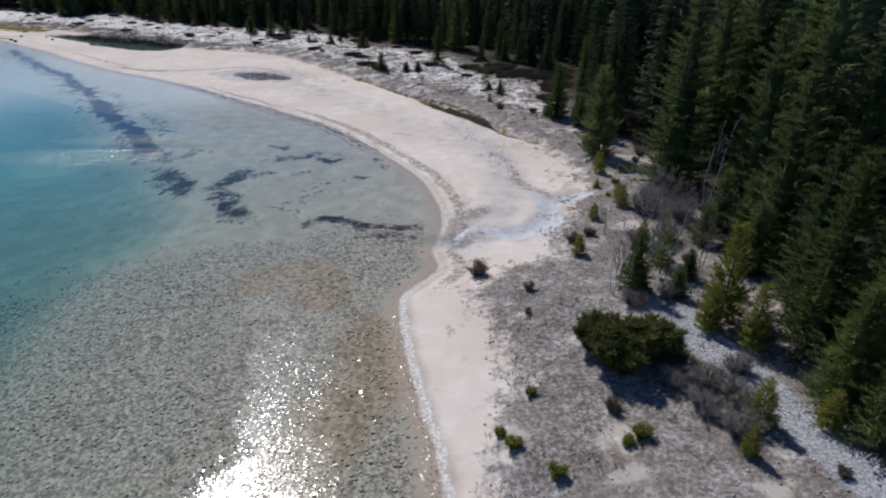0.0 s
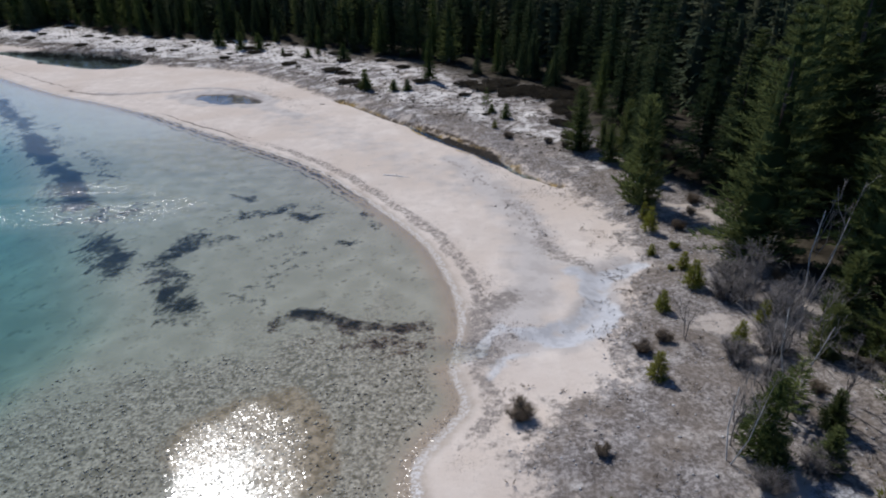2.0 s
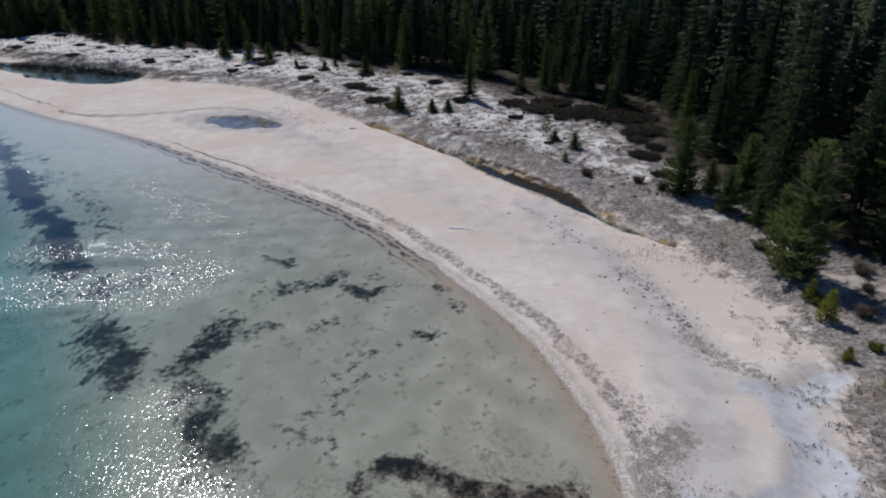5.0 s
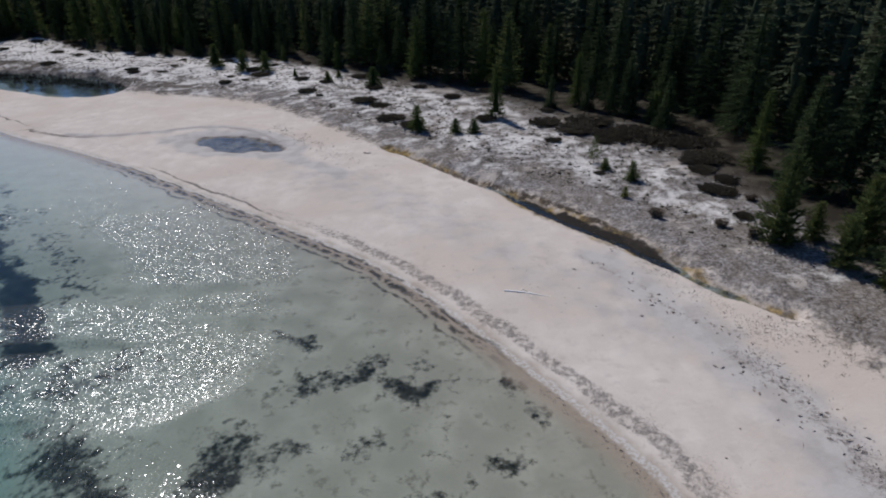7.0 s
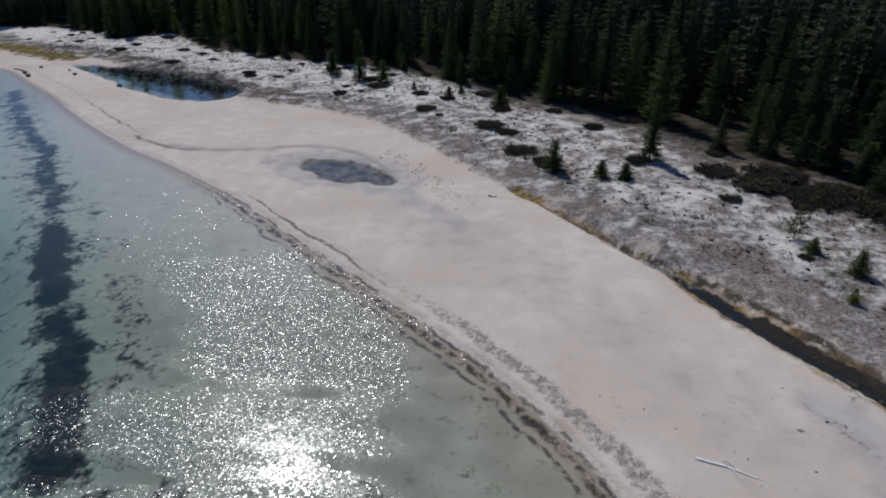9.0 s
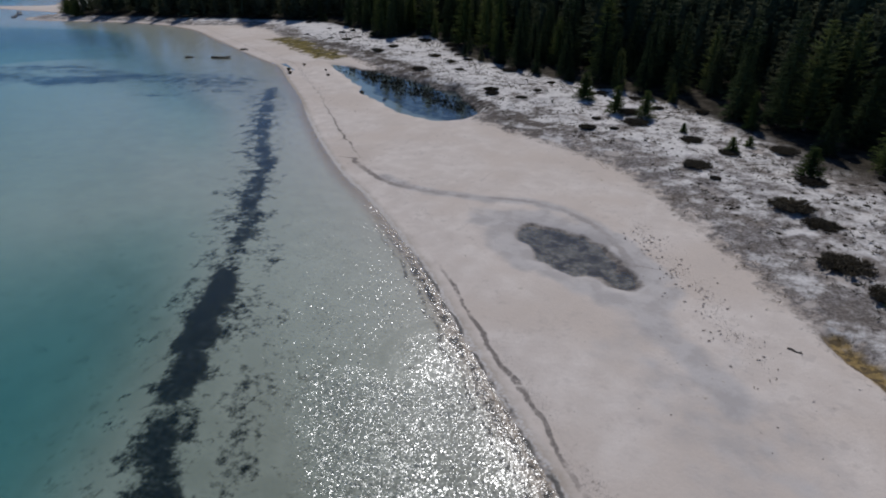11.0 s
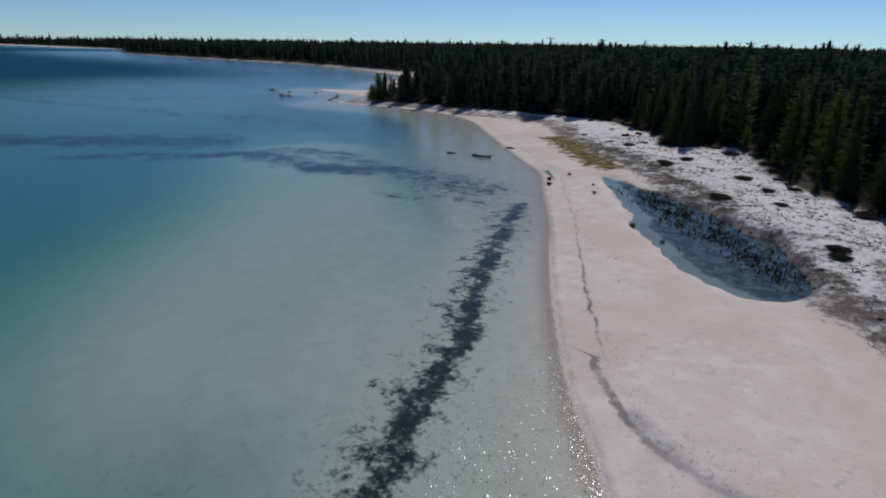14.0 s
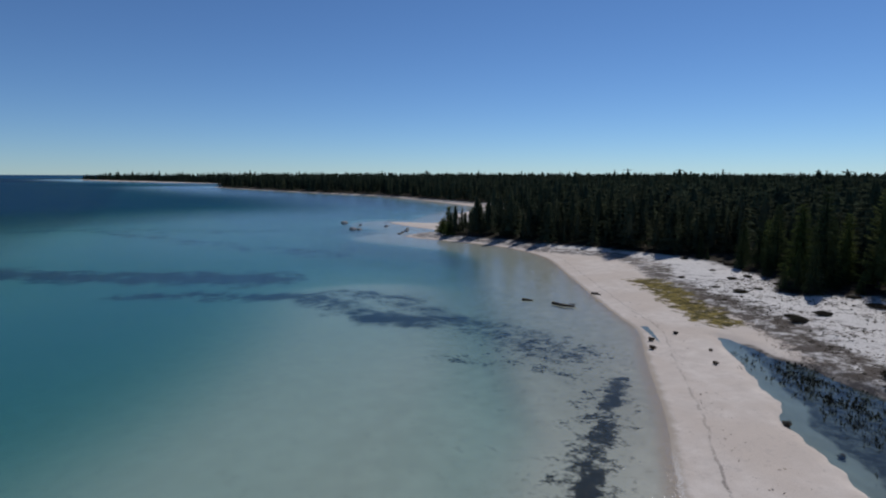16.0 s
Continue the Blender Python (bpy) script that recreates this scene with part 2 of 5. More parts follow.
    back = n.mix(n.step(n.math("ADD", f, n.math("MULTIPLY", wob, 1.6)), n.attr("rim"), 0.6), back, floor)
    stony = n.mix(n.step(n.noise(11, 5, 0.7), 0.4, 0.6), (0.17, 0.17, 0.175), (0.37, 0.37, 0.38))
    back = n.mix(n.step(n.math("ADD", n.attr("stony"), n.math("MULTIPLY", wob, 0.3)), 0.35, 0.6), back, stony)
    sand = n.mix(n.math("MULTIPLY", n.step(n.math("ABSOLUTE", n.math("SUBTRACT", d, n.math("ADD", 0.1, n.math("MULTIPLY", n.noise(0.35, 3, 0.5), 0.6)))), 0.16, 0.04), n.step(n.noise(0.7, 3), 0.42, 0.62, 0.0, 0.22)), sand, (0.57, 0.53, 0.49))
    lip = n.math("ADD", 0.65, n.math("MULTIPLY", n.noise(0.4, 3, 0.5), 0.9))
    row = n.math("MULTIPLY", n.step(n.math("ABSOLUTE", n.math("SUBTRACT", d, lip)), 0.75, 0.2), n.attr("strand_south"))
    thin = n.math("MULTIPLY", n.step(n.math("ABSOLUTE", n.math("SUBTRACT", d, n.math("ADD", lip, n.attr("strand_at")))), 0.24, 0.05), n.math("MULTIPLY", n.attr("strand_north"), n.step(n.noise(0.7, 4, 0.6), 0.42, 0.54, 0.55, 1.0)))
    strewn = n.math("ADD", n.math("MAXIMUM", n.attr("wrack"), n.math("MAXIMUM", row, thin)), n.math("MULTIPLY", n.math("SUBTRACT", n.noise(3.4, 9, 0.82), 0.5), 3.2))
    sand = n.mix(n.math("MULTIPLY", n.step(strewn, 0.60, 1.1), 0.85), sand, n.mix(n.step(n.noise(16, 4, 0.7), 0.4, 0.6), (0.10, 0.085, 0.075), (0.29, 0.255, 0.225)))
    ragged = n.math("ADD", n.math("MULTIPLY", wob, 1.5), n.math("MULTIPLY", n.math("SUBTRACT", n.noise(1.7, 7, 0.75), 0.5), 5.0))
    drawn = n.math("MULTIPLY", n.step(n.math("ABSOLUTE", n.math("SUBTRACT", d, n.math("ADD", lip, n.math("ADD", n.attr("strand_at"), n.math("MULTIPLY", n.math("SUBTRACT", fine, 0.5), 0.3))))), 0.14, 0.04), n.attr("strand_north"))
    drawn = n.math("MULTIPLY", drawn, n.step(n.noise(0.9, 5, 0.65), 0.40, 0.54, 0.1, 0.85))
    sand = n.mix(drawn, sand, n.mix(n.step(grit, 0.4, 0.6), (0.11, 0.092, 0.08), (0.22, 0.19, 0.165)))
    ring = n.math("MULTIPLY", n.step(n.math("ABSOLUTE", n.math("ADD", n.attr("ring"), n.math("MULTIPLY", n.math("SUBTRACT", n.noise(1.8, 4, 0.6), 0.5), 0.6))), 0.3, 0.1), n.step(n.noise(0.6, 4, 0.6), 0.36, 0.5, 0.35, 0.9))
    ring = n.math("MULTIPLY", ring, n.step(n.node("ShaderNodeSeparateXYZ", 0, Vector=n.place), -38.0, -34.0, 1.0, 0.45))
    sand = n.mix(ring, sand, n.mix(n.step(grit, 0.4, 0.6), (0.13, 0.108, 0.095), (0.27, 0.232, 0.20)))
    land = n.mix(n.step(n.math("ADD", v, ragged), -0.5, 0.8), sand, back)
    muddy = n.mix(n.step(n.noise(0.9, 6, 0.7), 0.40, 0.58), (0.088, 0.077, 0.072), n.mix(n.step(n.noise(3.0, 5, 0.7), 0.4, 0.6), (0.17, 0.148, 0.128), (0.28, 0.245, 0.21)))
    land = n.mix(n.step(n.math("ADD", n.attr("mud"), n.math("MULTIPLY", wob, 0.3)), 0.35, 0.8), land, muddy)
    land = n.mix(n.step(n.math("ADD", n.attr("marsh"), n.math("MULTIPLY", wob, 0.9)), 0.4, 0.8), land, n.mix(n.step(n.noise(1.1, 6, 0.7), 0.4, 0.6), (0.055, 0.048, 0.022), (0.20, 0.155, 0.05)))
    ditch = n.math("ADD", n.attr("channel"), n.math("MULTIPLY", wob, 0.35))
    rust = n.mix(n.step(n.noise(2.5, 4), 0.42, 0.58), (0.13, 0.095, 0.05), (0.31, 0.215, 0.085))
    land = n.mix(n.math("MULTIPLY", n.step(ditch, 1.25, 0.9), n.step(n.noise(0.45, 4, 0.6), 0.40, 0.56, 0.15, 1.0)), land, rust)
    land = n.mix(n.step(ditch, 0.75, 0.55), land, (0.035, 0.03, 0.025))
    scarp = n.math("MULTIPLY", n.step(n.math("ABSOLUTE", n.math("ADD", v, n.math("MULTIPLY", wob, 0.5))), 0.45, 0.1), n.attr("scarp"))
    land = n.mix(n.math("MULTIPLY", scarp, n.step(n.noise(1.5, 6, 0.7), 0.4, 0.55)), land, (0.07, 0.055, 0.043))
    # bed of the lake
    bed = n.mix(n.step(mid, 0.35, 0.7), (0.275, 0.265, 0.215), (0.36, 0.345, 0.285))
    bed = n.mix(n.attr("clean"), bed, n.mix(n.step(mid, 0.3, 0.7), (0.445, 0.43, 0.37), (0.475, 0.46, 0.398)))
    bed = n.mix(n.math("MULTIPLY", n.step(n.noise(1.6, 8, 0.74), 0.52, 0.64), n.step(n.attr("clean"), 0.0, 1.0, 0.6, 0.16)), bed, (0.12, 0.11, 0.08))
    cob = n.mix(n.step(n.noise(7.0, 6, 0.72), 0.36, 0.66), (0.15, 0.135, 0.105), (0.43, 0.40, 0.335))
    cob = n.mix(n.math("MULTIPLY", n.step(n.noise(3.2, 7, 0.74), 0.50, 0.60), 0.75), cob, (0.10, 0.093, 0.07))
    cobbly = n.math("ADD", n.attr("cobble"), n.math("MULTIPLY", n.math("SUBTRACT", n.noise(0.5, 5, 0.6), 0.5), 0.9))
    bed = n.mix(n.step(cobbly, 0.3, 0.75), bed, cob)
    bed = n.mix(n.step(n.math("ADD", n.attr("tan"), n.math("MULTIPLY", wob, 0.55)), 0.35, 0.75), bed, n.mix(n.step(n.noise(4, 6, 0.7), 0.4, 0.62), (0.165, 0.133, 0.09), (0.33, 0.27, 0.195)))
    drift = n.math("ADD", d, n.math("MULTIPLY", n.math("SUBTRACT", n.noise(0.45, 4, 0.6), 0.5), 1.3))
    sunk = 0.0
    for far, wide, much in ((0.0, 0.16, 0.9), (0.45, 0.26, 1.0), (1.0, 0.15, 0.85)):
        line = n.math("MULTIPLY", n.step(n.math("ABSOLUTE", n.math("ADD", drift, far)), wide, wide * 0.3), much)
        sunk = n.math("MAXIMUM", sunk, n.math("MULTIPLY", line, n.step(n.noise(0.7 + far, 4, 0.65), 0.40, 0.54)))
    sunk = n.math("MULTIPLY", sunk, n.attr("sunk"))
    weed = n.math("ADD", n.attr("weed"), n.math("MULTIPLY", n.math("ADD", n.math("SUBTRACT", n.math("ADD", n.math("MULTIPLY", n.noise(0.8, 5, 0.58), n.math("SUBTRACT", 1.0, n.attr("distant"))), n.math("MULTIPLY", n.noise(0.2, 6, 0.62), n.attr("distant"))), 0.5), n.math("MULTIPLY", n.math("SUBTRACT", n.noise(3.2, 6, 0.7), 0.5), n.step(n.attr("distant"), 0.0, 1.0, 0.5, 0.15))), n.step(n.math("SUBTRACT", n.attr("clean"), n.attr("weed")), 0.1, 0.7, 2.3, 1.8)))
    bed = n.mix(n.step(weed, 0.40, 1.0, 0.0, 0.97), bed, n.mix(n.step(weed, 0.65, 1.35), n.mix(n.step(fine, 0.4, 0.6), n.mix(n.attr("stones_near"), (0.014, 0.017, 0.015), (0.035, 0.024, 0.018)), n.mix(n.attr("stones_near"), (0.052, 0.052, 0.042), (0.13, 0.095, 0.07))), n.mix(n.step(fine, 0.45, 0.65), (0.005, 0.007, 0.007), n.mix(n.attr("stones_near"), (0.024, 0.024, 0.02), (0.085, 0.06, 0.045)))))
    wet = n.step(n.math("ADD", d, n.math("MULTIPLY", wob, 0.3)), 0.05, 0.75)
    rim = n.math("ABSOLUTE", n.math("SUBTRACT", d, n.math("MULTIPLY", n.math("SUBTRACT", n.noise(1.3, 4, 0.6), 0.3), 0.55)))
    rim = n.math("MULTIPLY", n.step(rim, 0.26, 0.06), n.step(n.attr("stones"), 0.3, 0.8))
    murk = n.mix(n.step(fine, 0.4, 0.6), (0.02, 0.019, 0.017), (0.06, 0.054, 0.046))
    edge = n.mix(n.step(n.math("ADD", d, n.math("MULTIPLY", wob, 0.25)), -1.3, -0.2, 0.0, n.step(n.attr("cobble"), 0.3, 0.9, 0.85, 0.2)), bed, (0.33, 0.265, 0.205))
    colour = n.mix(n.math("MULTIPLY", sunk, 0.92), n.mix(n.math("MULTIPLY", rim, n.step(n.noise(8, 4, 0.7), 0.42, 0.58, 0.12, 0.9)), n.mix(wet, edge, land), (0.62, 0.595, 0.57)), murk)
    relief = n.math("ADD", n.math("MULTIPLY", fine, 0.6), n.math("ADD", n.math("MULTIPLY", grit, 0.25), n.math("MULTIPLY", n.noise(9, 5, 0.7), n.step(v, -0.3, 0.6, 0.0, 1.2))))
    damp_edge = n.math("MULTIPLY", n.step(d, -0.25, 0.1), n.step(d, 0.9, 0.4))
    sheen_film = n.step(n.math("ADD", n.attr("sheen_film"), n.math("MULTIPLY", n.math("SUBTRACT", n.noise(1.2, 5, 0.6), 0.5), 1.6)), 0.35, 0.75)
    # pale grey over the wet creek: silt, with the sky's reflection painted into the colour
    colour = n.mix(n.math("MULTIPLY", sheen_film, 0.75), colour, n.mix(n.step(n.noise(2.2, 5, 0.6), 0.4, 0.6), (0.37, 0.37, 0.372), (0.47, 0.472, 0.476)))
    gleam = n.math("MAXIMUM", n.math("MULTIPLY", damp_edge, 0.45), sheen_film)
    return n.finish(colour, n.step(gleam, 0.0, 1.0, 1.0, 0.42), n.bump(relief, n.step(sheen_film, 0.0, 1.0, 0.6, 0.1), 0.05), Specular_IOR_Level=n.step(gleam, 0.0, 1.0, 0.02, 0.5))


def water_material(name, ripple, gloss_width=0.19, deep=(0.31, 0.08, 0.075), milk=0.13, body=(0.009, 0.068, 0.098), abyss=(0.003, 0.034, 0.095)):
    n = Nodes(name)
    depth = n.attr("depth")

    def fade(k):
        return n.math("POWER", 2.718, n.math("MULTIPLY", depth, -k))

    tint = n.node("ShaderNodeCombineColor", Red=fade(deep[0]), Green=fade(deep[1]), Blue=fade(deep[2]))
    drift = n.node("ShaderNodeMapping", Vector=n.place, Rotation=(0.0, 0.0, 0.55), Scale=(1.0, 0.55, 1.0))
    wave = n.math("ADD", n.math("MULTIPLY", n.noise(3.0, 1, 0.4, drift), 0.32), n.math("MULTIPLY", n.noise(10.0, 1, 0.4, drift), 0.42))
    calm = n.math("MULTIPLY", n.attr("ruffle"), n.step(n.noise(0.16, 3, 0.5), 0.40, 0.60, 0.6, 1.15))
    lap = n.attr("shore")
    crest = n.math("POWER", n.math("ABSOLUTE", n.math("SINE", n.math("ADD", n.math("MULTIPLY", lap, 2.1), n.math("MULTIPLY", n.noise(0.5, 3), 4.0)))), 12.0)
    crest = n.math("MULTIPLY", n.math("MULTIPLY", crest, n.math("MULTIPLY", n.step(lap, -4.5, -2.0), n.step(lap, -0.1, -0.5))), n.math("MULTIPLY", n.attr("swash"), n.step(n.noise(0.8, 3), 0.46, 0.62)))
    # wind facets: each small cell of the surface tilts its own way
    hue, small = n.cells(15.0, 1), n.cells(37.0, 1)
    pick = n.node("ShaderNodeSeparateColor", 2, Color=hue)
    curl = n.math("ADD", n.attr("wavelet"), n.math("MULTIPLY", n.math("SUBTRACT", n.noise(0.7, 4, 0.6), 0.5), 1.5))
    lip = n.math("MULTIPLY", n.step(n.math("ABSOLUTE", curl), 0.11, 0.04), n.step(n.noise(1.1, 4, 0.6), 0.42, 0.52))
    busy = n.math("MAXIMUM", n.math("LESS_THAN", pick, n.attr("glitter")), lip)
    tilt = n.math("ADD", n.math("MULTIPLY", n.math("MAXIMUM", n.attr("chop"), n.math("MULTIPLY", lip, 0.5)), busy), 0.03)
    facet = n.node("ShaderNodeMix", 1, Factor=0.35)
    facet.node.data_type = "VECTOR"
    facet = facet.node.outputs[1]
    n.tree.links.new(hue, facet.node.inputs[4]), n.tree.links.new(small, facet.node.inputs[5])
    facet = n.node("ShaderNodeVectorMath", Vector=facet)
    facet.node.operation = "SUBTRACT"
    facet.node.inputs[1].default_value = (0.5, 0.5, 0.5)
    lean = n.node("ShaderNodeVectorMath", Vector=facet)
    lean.node.operation = "MULTIPLY"
    n.tree.links.new(n.node("ShaderNodeCombineXYZ", X=tilt, Y=tilt), lean.node.inputs[1])
    rise = n.node("ShaderNodeVectorMath", Vector=lean)
    rise.node.operation = "ADD"
    rise.node.inputs[1].default_value = (0.0, 0.0, 1.0)
    unit = n.node("ShaderNodeVectorMath", Vector=rise)
    unit.node.operation = "NORMALIZE"
    swell = n.math("ADD", n.math("MULTIPLY", wave, calm), n.math("MULTIPLY", crest, 0.4))
    slope, even = n.bump(swell, 1.0, ripple), n.bump(swell, 0.6, ripple)
    n.tree.links.new(unit, even.node.inputs["Normal"])
    n.tree.links.new(unit, slope.node.inputs["Normal"])
    clear = n.node("ShaderNodeBsdfTransparent", Color=tint)
    cloud = n.node("ShaderNodeBsdfDiffuse", Color=n.mix(n.step(depth, 2.0, 7.0), body, abyss))
    inner = n.node("ShaderNodeMixShader", Fac=n.math("SUBTRACT", 1.0, fade(milk)))
    mixed = inner.node
    n.tree.links.new(clear, mixed.inputs[1]), n.tree.links.new(cloud, mixed.inputs[2])
    gloss = n.node("ShaderNodeBsdfAnisotropic", Color=(1.0, 1.0, 1.0), Roughness=n.step(n.attr("chop"), 0.04, 0.16, 0.05, gloss_width), Normal=slope)
    top = n.node("ShaderNodeMixShader", Fac=n.math("MULTIPLY", n.node("ShaderNodeFresnel", IOR=1.33, Normal=even), n.step(n.attr("open"), 0.0, 1.0, 0.75, 0.08))).node
    n.tree.links.new(inner, top.inputs[1]), n.tree.links.new(gloss, top.inputs[2])
    n.tree.links.new(top.outputs[0], n.out.inputs["Surface"])
    return n.mat


def foliage_material(name, dark, light, glow=0.16):
    n = Nodes(name)
    chance = n.tree.nodes.new("ShaderNodeObjectInfo").outputs["Random"]
    island = n.tree.nodes.new("ShaderNodeNewGeometry").outputs["Random Per Island"]
    spot = n.node("ShaderNodeSeparateColor", 0, Color=n.cells(0.27, 1))
    tone = n.math("ADD", n.math("MULTIPLY", island, 0.45), n.math("MULTIPLY", n.noise(0.35, 2), 0.4))
    tone = n.math("ADD", tone, n.math("ADD", n.math("MULTIPLY", chance, 0.3), n.math("MULTIPLY", spot, 0.3)))
    colour = n.mix(n.step(tone, 0.3, 1.15), dark, light)
    colour = n.mix(n.step(n.math("ADD", n.math("MULTIPLY", chance, 0.5), n.math("MULTIPLY", spot, 0.5)), 0.72, 0.9, 0.0, 0.35), colour, (0.10, 0.085, 0.05))
    dull = n.node("ShaderNodeBsdfDiffuse", Color=colour)
    thin = n.node("ShaderNodeBsdfTranslucent", Color=n.mix(0.5, colour, light))
    both = n.node("ShaderNodeMixShader", Fac=glow).node
    n.tree.links.new(dull, both.inputs[1]), n.tree.links.new(thin, both.inputs[2])
    n.tree.links.new(both.outputs[0], n.out.inputs["Surface"])
    return n.mat


def bark_material(name, a, b):
    n = Nodes(name)
    streak = n.noise(6, 4, 0.6, n.node("ShaderNodeVectorMath", Vector=n.place))
    return n.finish(n.mix(n.step(streak, 0.35, 0.65), a, b), 0.9, n.bump(streak, 0.6, 0.02))


GROUND = ground_material()
WATER = water_material("lake_water", 0.075)
POOL = water_material("pool_water", 0.02, 0.04, (0.55, 0.35, 0.3), 0.10, (0.05, 0.06, 0.07))
SPRUCE = foliage_material("spruce_needles", (0.015, 0.027, 0.016), (0.078, 0.10, 0.044), 0.24)
CEDAR = foliage_material("cedar_fronds", (0.028, 0.05, 0.019), (0.14, 0.165, 0.052), 0.3)
PINE = foliage_material("pine_needles", (0.024, 0.042, 0.021), (0.18, 0.205, 0.072), 0.28)
YOUNG = foliage_material("young_pine_needles", (0.08, 0.10, 0.022), (0.27, 0.27, 0.055), 0.35)
JUNIPER = foliage_material("juniper_sprays", (0.034, 0.048, 0.018), (0.19, 0.185, 0.06), 0.25)
FAR_WOOD = foliage_material("far_conifers", (0.020, 0.029, 0.021), (0.080, 0.096, 0.056), 0.22)
BARK = bark_material("conifer_bark", (0.05, 0.037, 0.028), (0.12, 0.095, 0.075))


# ---- meshes ----
def mesh_of(name, verts, faces, material):
    me = bpy.data.meshes.new(name)
    verts, faces = np.asarray(verts, np.float32), np.asarray(faces, np.int32)
    k = faces.shape[1]
    me.vertices.add(len(verts)), me.loops.add(faces.size), me.polygons.add(len(faces))
    me.vertices.foreach_set("co", verts.ravel())
    me.loops.foreach_set("vertex_index", faces.ravel())
    me.polygons.foreach_set("loop_start", np.arange(0, faces.size, k, dtype=np.int32))
    me.materials.append(material)
    me.update(calc_edges=True)
    return me


def axis(stops):
    """Grid lines: (place, spacing) stops, the spacing gliding between them."""
    xs, ss = zip(*stops)
    out = [xs[0]]
    while out[-1] < xs[-1]:
        out.append(out[-1] + np.interp(out[-1], xs, ss))
    return np.array(out)


XS = axis([(-5500, 300), (-1900, 60), (-800, 22), (-330, 4), (-190, 3), (-62, 0.5), (-46, 0.32), (13, 0.32), (22, 0.5), (60, 4), (6000, 400)])
YS = axis([(-6000, 500), (-40, 6), (8, 0.5), (24, 0.32), (90, 0.32), (100, 0.5), (125, 0.5), (170, 2.5), (260, 5), (800, 40), (6000, 400)])
gx, gy = np.meshgrid(XS, YS)
flat = np.stack([gx.ravel(), gy.ravel()], 1)
height, d_shore, d_edge, d_wood = terrain(flat)
nx, ny = len(XS), len(YS)
corner = (np.arange(ny - 1)[:, None] * nx + np.arange(nx - 1)).ravel()
quads = np.stack([corner, corner + 1, corner + nx + 1, corner + nx], 1)


def give(me, name, values):
    me.attributes.new(name, "FLOAT", "POINT").data.foreach_set("value", np.asarray(values, np.float32))


def band(line, width, soft=1.0):
    """1 along a line of the plan, falling to 0 at its width."""
    return np.clip(1.2 - distance(flat, spline(line)) / width, 0, 1) * soft


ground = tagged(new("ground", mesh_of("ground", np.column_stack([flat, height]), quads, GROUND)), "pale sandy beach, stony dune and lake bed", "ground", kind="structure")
for p in (ground.data,):
    p.polygons.foreach_set("use_smooth", np.ones(len(p.polygons), bool))
    give(p, "shore", d_shore), give(p, "edge", d_edge), give(p, "wood", d_wood)
    weed = band([(-24, 51), (-26, 54.6), (-28.3, 57.6), (-31.4, 61.1), (-33.7, 64), (-37, 68.7), (-39.2, 71.6), (-41.5, 74.8), (-44.2, 77.4), (-48.5, 83.2), (-52, 86.4), (-60.1, 94.8), (-68.8, 104.7)], 1.5, 1.45) - 0.3 * ramp(flat[:, 1], 66, 72) + 0.7 * np.minimum(rough(flat, 2.2, 91), 0)
    weed = np.maximum(weed, band([(-68, 102), (-56, 89.5), (-47, 80.5), (-38, 69.5), (-29.5, 58.5)], 3.2, 0.58))
    weed = np.maximum(weed, band([(-66.5, 103), (-54.5, 90.2), (-43, 78), (-36.7, 71.3), (-28, 62), (-24.5, 56)], 1.8, 0.5))
    for line, width, soft in (([(-46.9, 76.8), (-46.1, 76.8)], 0.8, 0.8), ([(-20, 49.8), (-24.5, 50.5), (-28, 55)], 2.2, 0.75),
                              ([(-7.3, 35.1), (-6.1, 35.8), (-4.2, 34.9), (-2.4, 34.3), (-0.7, 34.2)], 0.8, 0.95), ([(-4.4, 34), (-2.6, 33), (-0.8, 32.8)], 1.6, 0.62), ([(-3.2, 32.3), (-1.4, 31.6)], 1.2, 0.5),
                              ([(-13.2, 51.1), (-12.2, 50.6)], 1.0, 0.75), ([(-11.8, 47.5), (-9.8, 48.3), (-9, 49)], 1.5, 0.66), ([(-8.5, 47.5), (-7.7, 46.7), (-7, 47.2)], 0.8, 1.0), ([(-7.6, 48.8), (-6.5, 47.4)], 1.1, 0.68),
                              ([(-12.0, 36.4), (-13.3, 38.8), (-14.9, 41.6), (-14, 44.6)], 1.5, 0.95), ([(-17.2, 41.6), (-18.4, 43.4), (-20, 45.2)], 1.7, 0.95), ([(-20, 45.2), (-21.5, 48.5)], 1.4, 0.7), ([(-13.4, 43.9), (-12.2, 44.3)], 1.2, 0.7), ([(-9.8, 43.9), (-8.8, 44.2)], 1.1, 0.55),
                              ([(-4.2, 46.9), (-4.0, 46.6)], 0.8, 0.7), ([(-3.7, 45.5), (-3.4, 45.2)], 0.7, 0.7), ([(-5.6, 43.4), (-5, 43)], 0.9, 0.62), ([(-8.4, 41), (-6, 43)], 2.0, 0.42), ([(-9.5, 37.5), (-7.5, 40)], 2.0, 0.44),
                              ([(-176, 36), (-163, 60), (-155, 76), (-146, 91)], 11, 1.1), ([(-139.6, 68.6), (-133.6, 81.5), (-117.3, 91.7), (-101.4, 94.7), (-94, 100)], 5.5, 0.9), ([(-117, 95), (-109, 101), (-96, 104), (-85, 105), (-77, 105.6)], 6.5, 0.75),
                              ([(-82, 95.6), (-78, 100), (-70, 103)], 2.2, 0.55), ([(-270, 53), (-214, 85), (-168, 112)], 10, 0.7), ([(-300, 10), (-262, 70), (-240, 110)], 20, 0.6)):
        weed = np.maximum(weed, band(line, width, soft))
    give(p, "weed", weed * ramp(-d_shore, 0.1, 0.5))
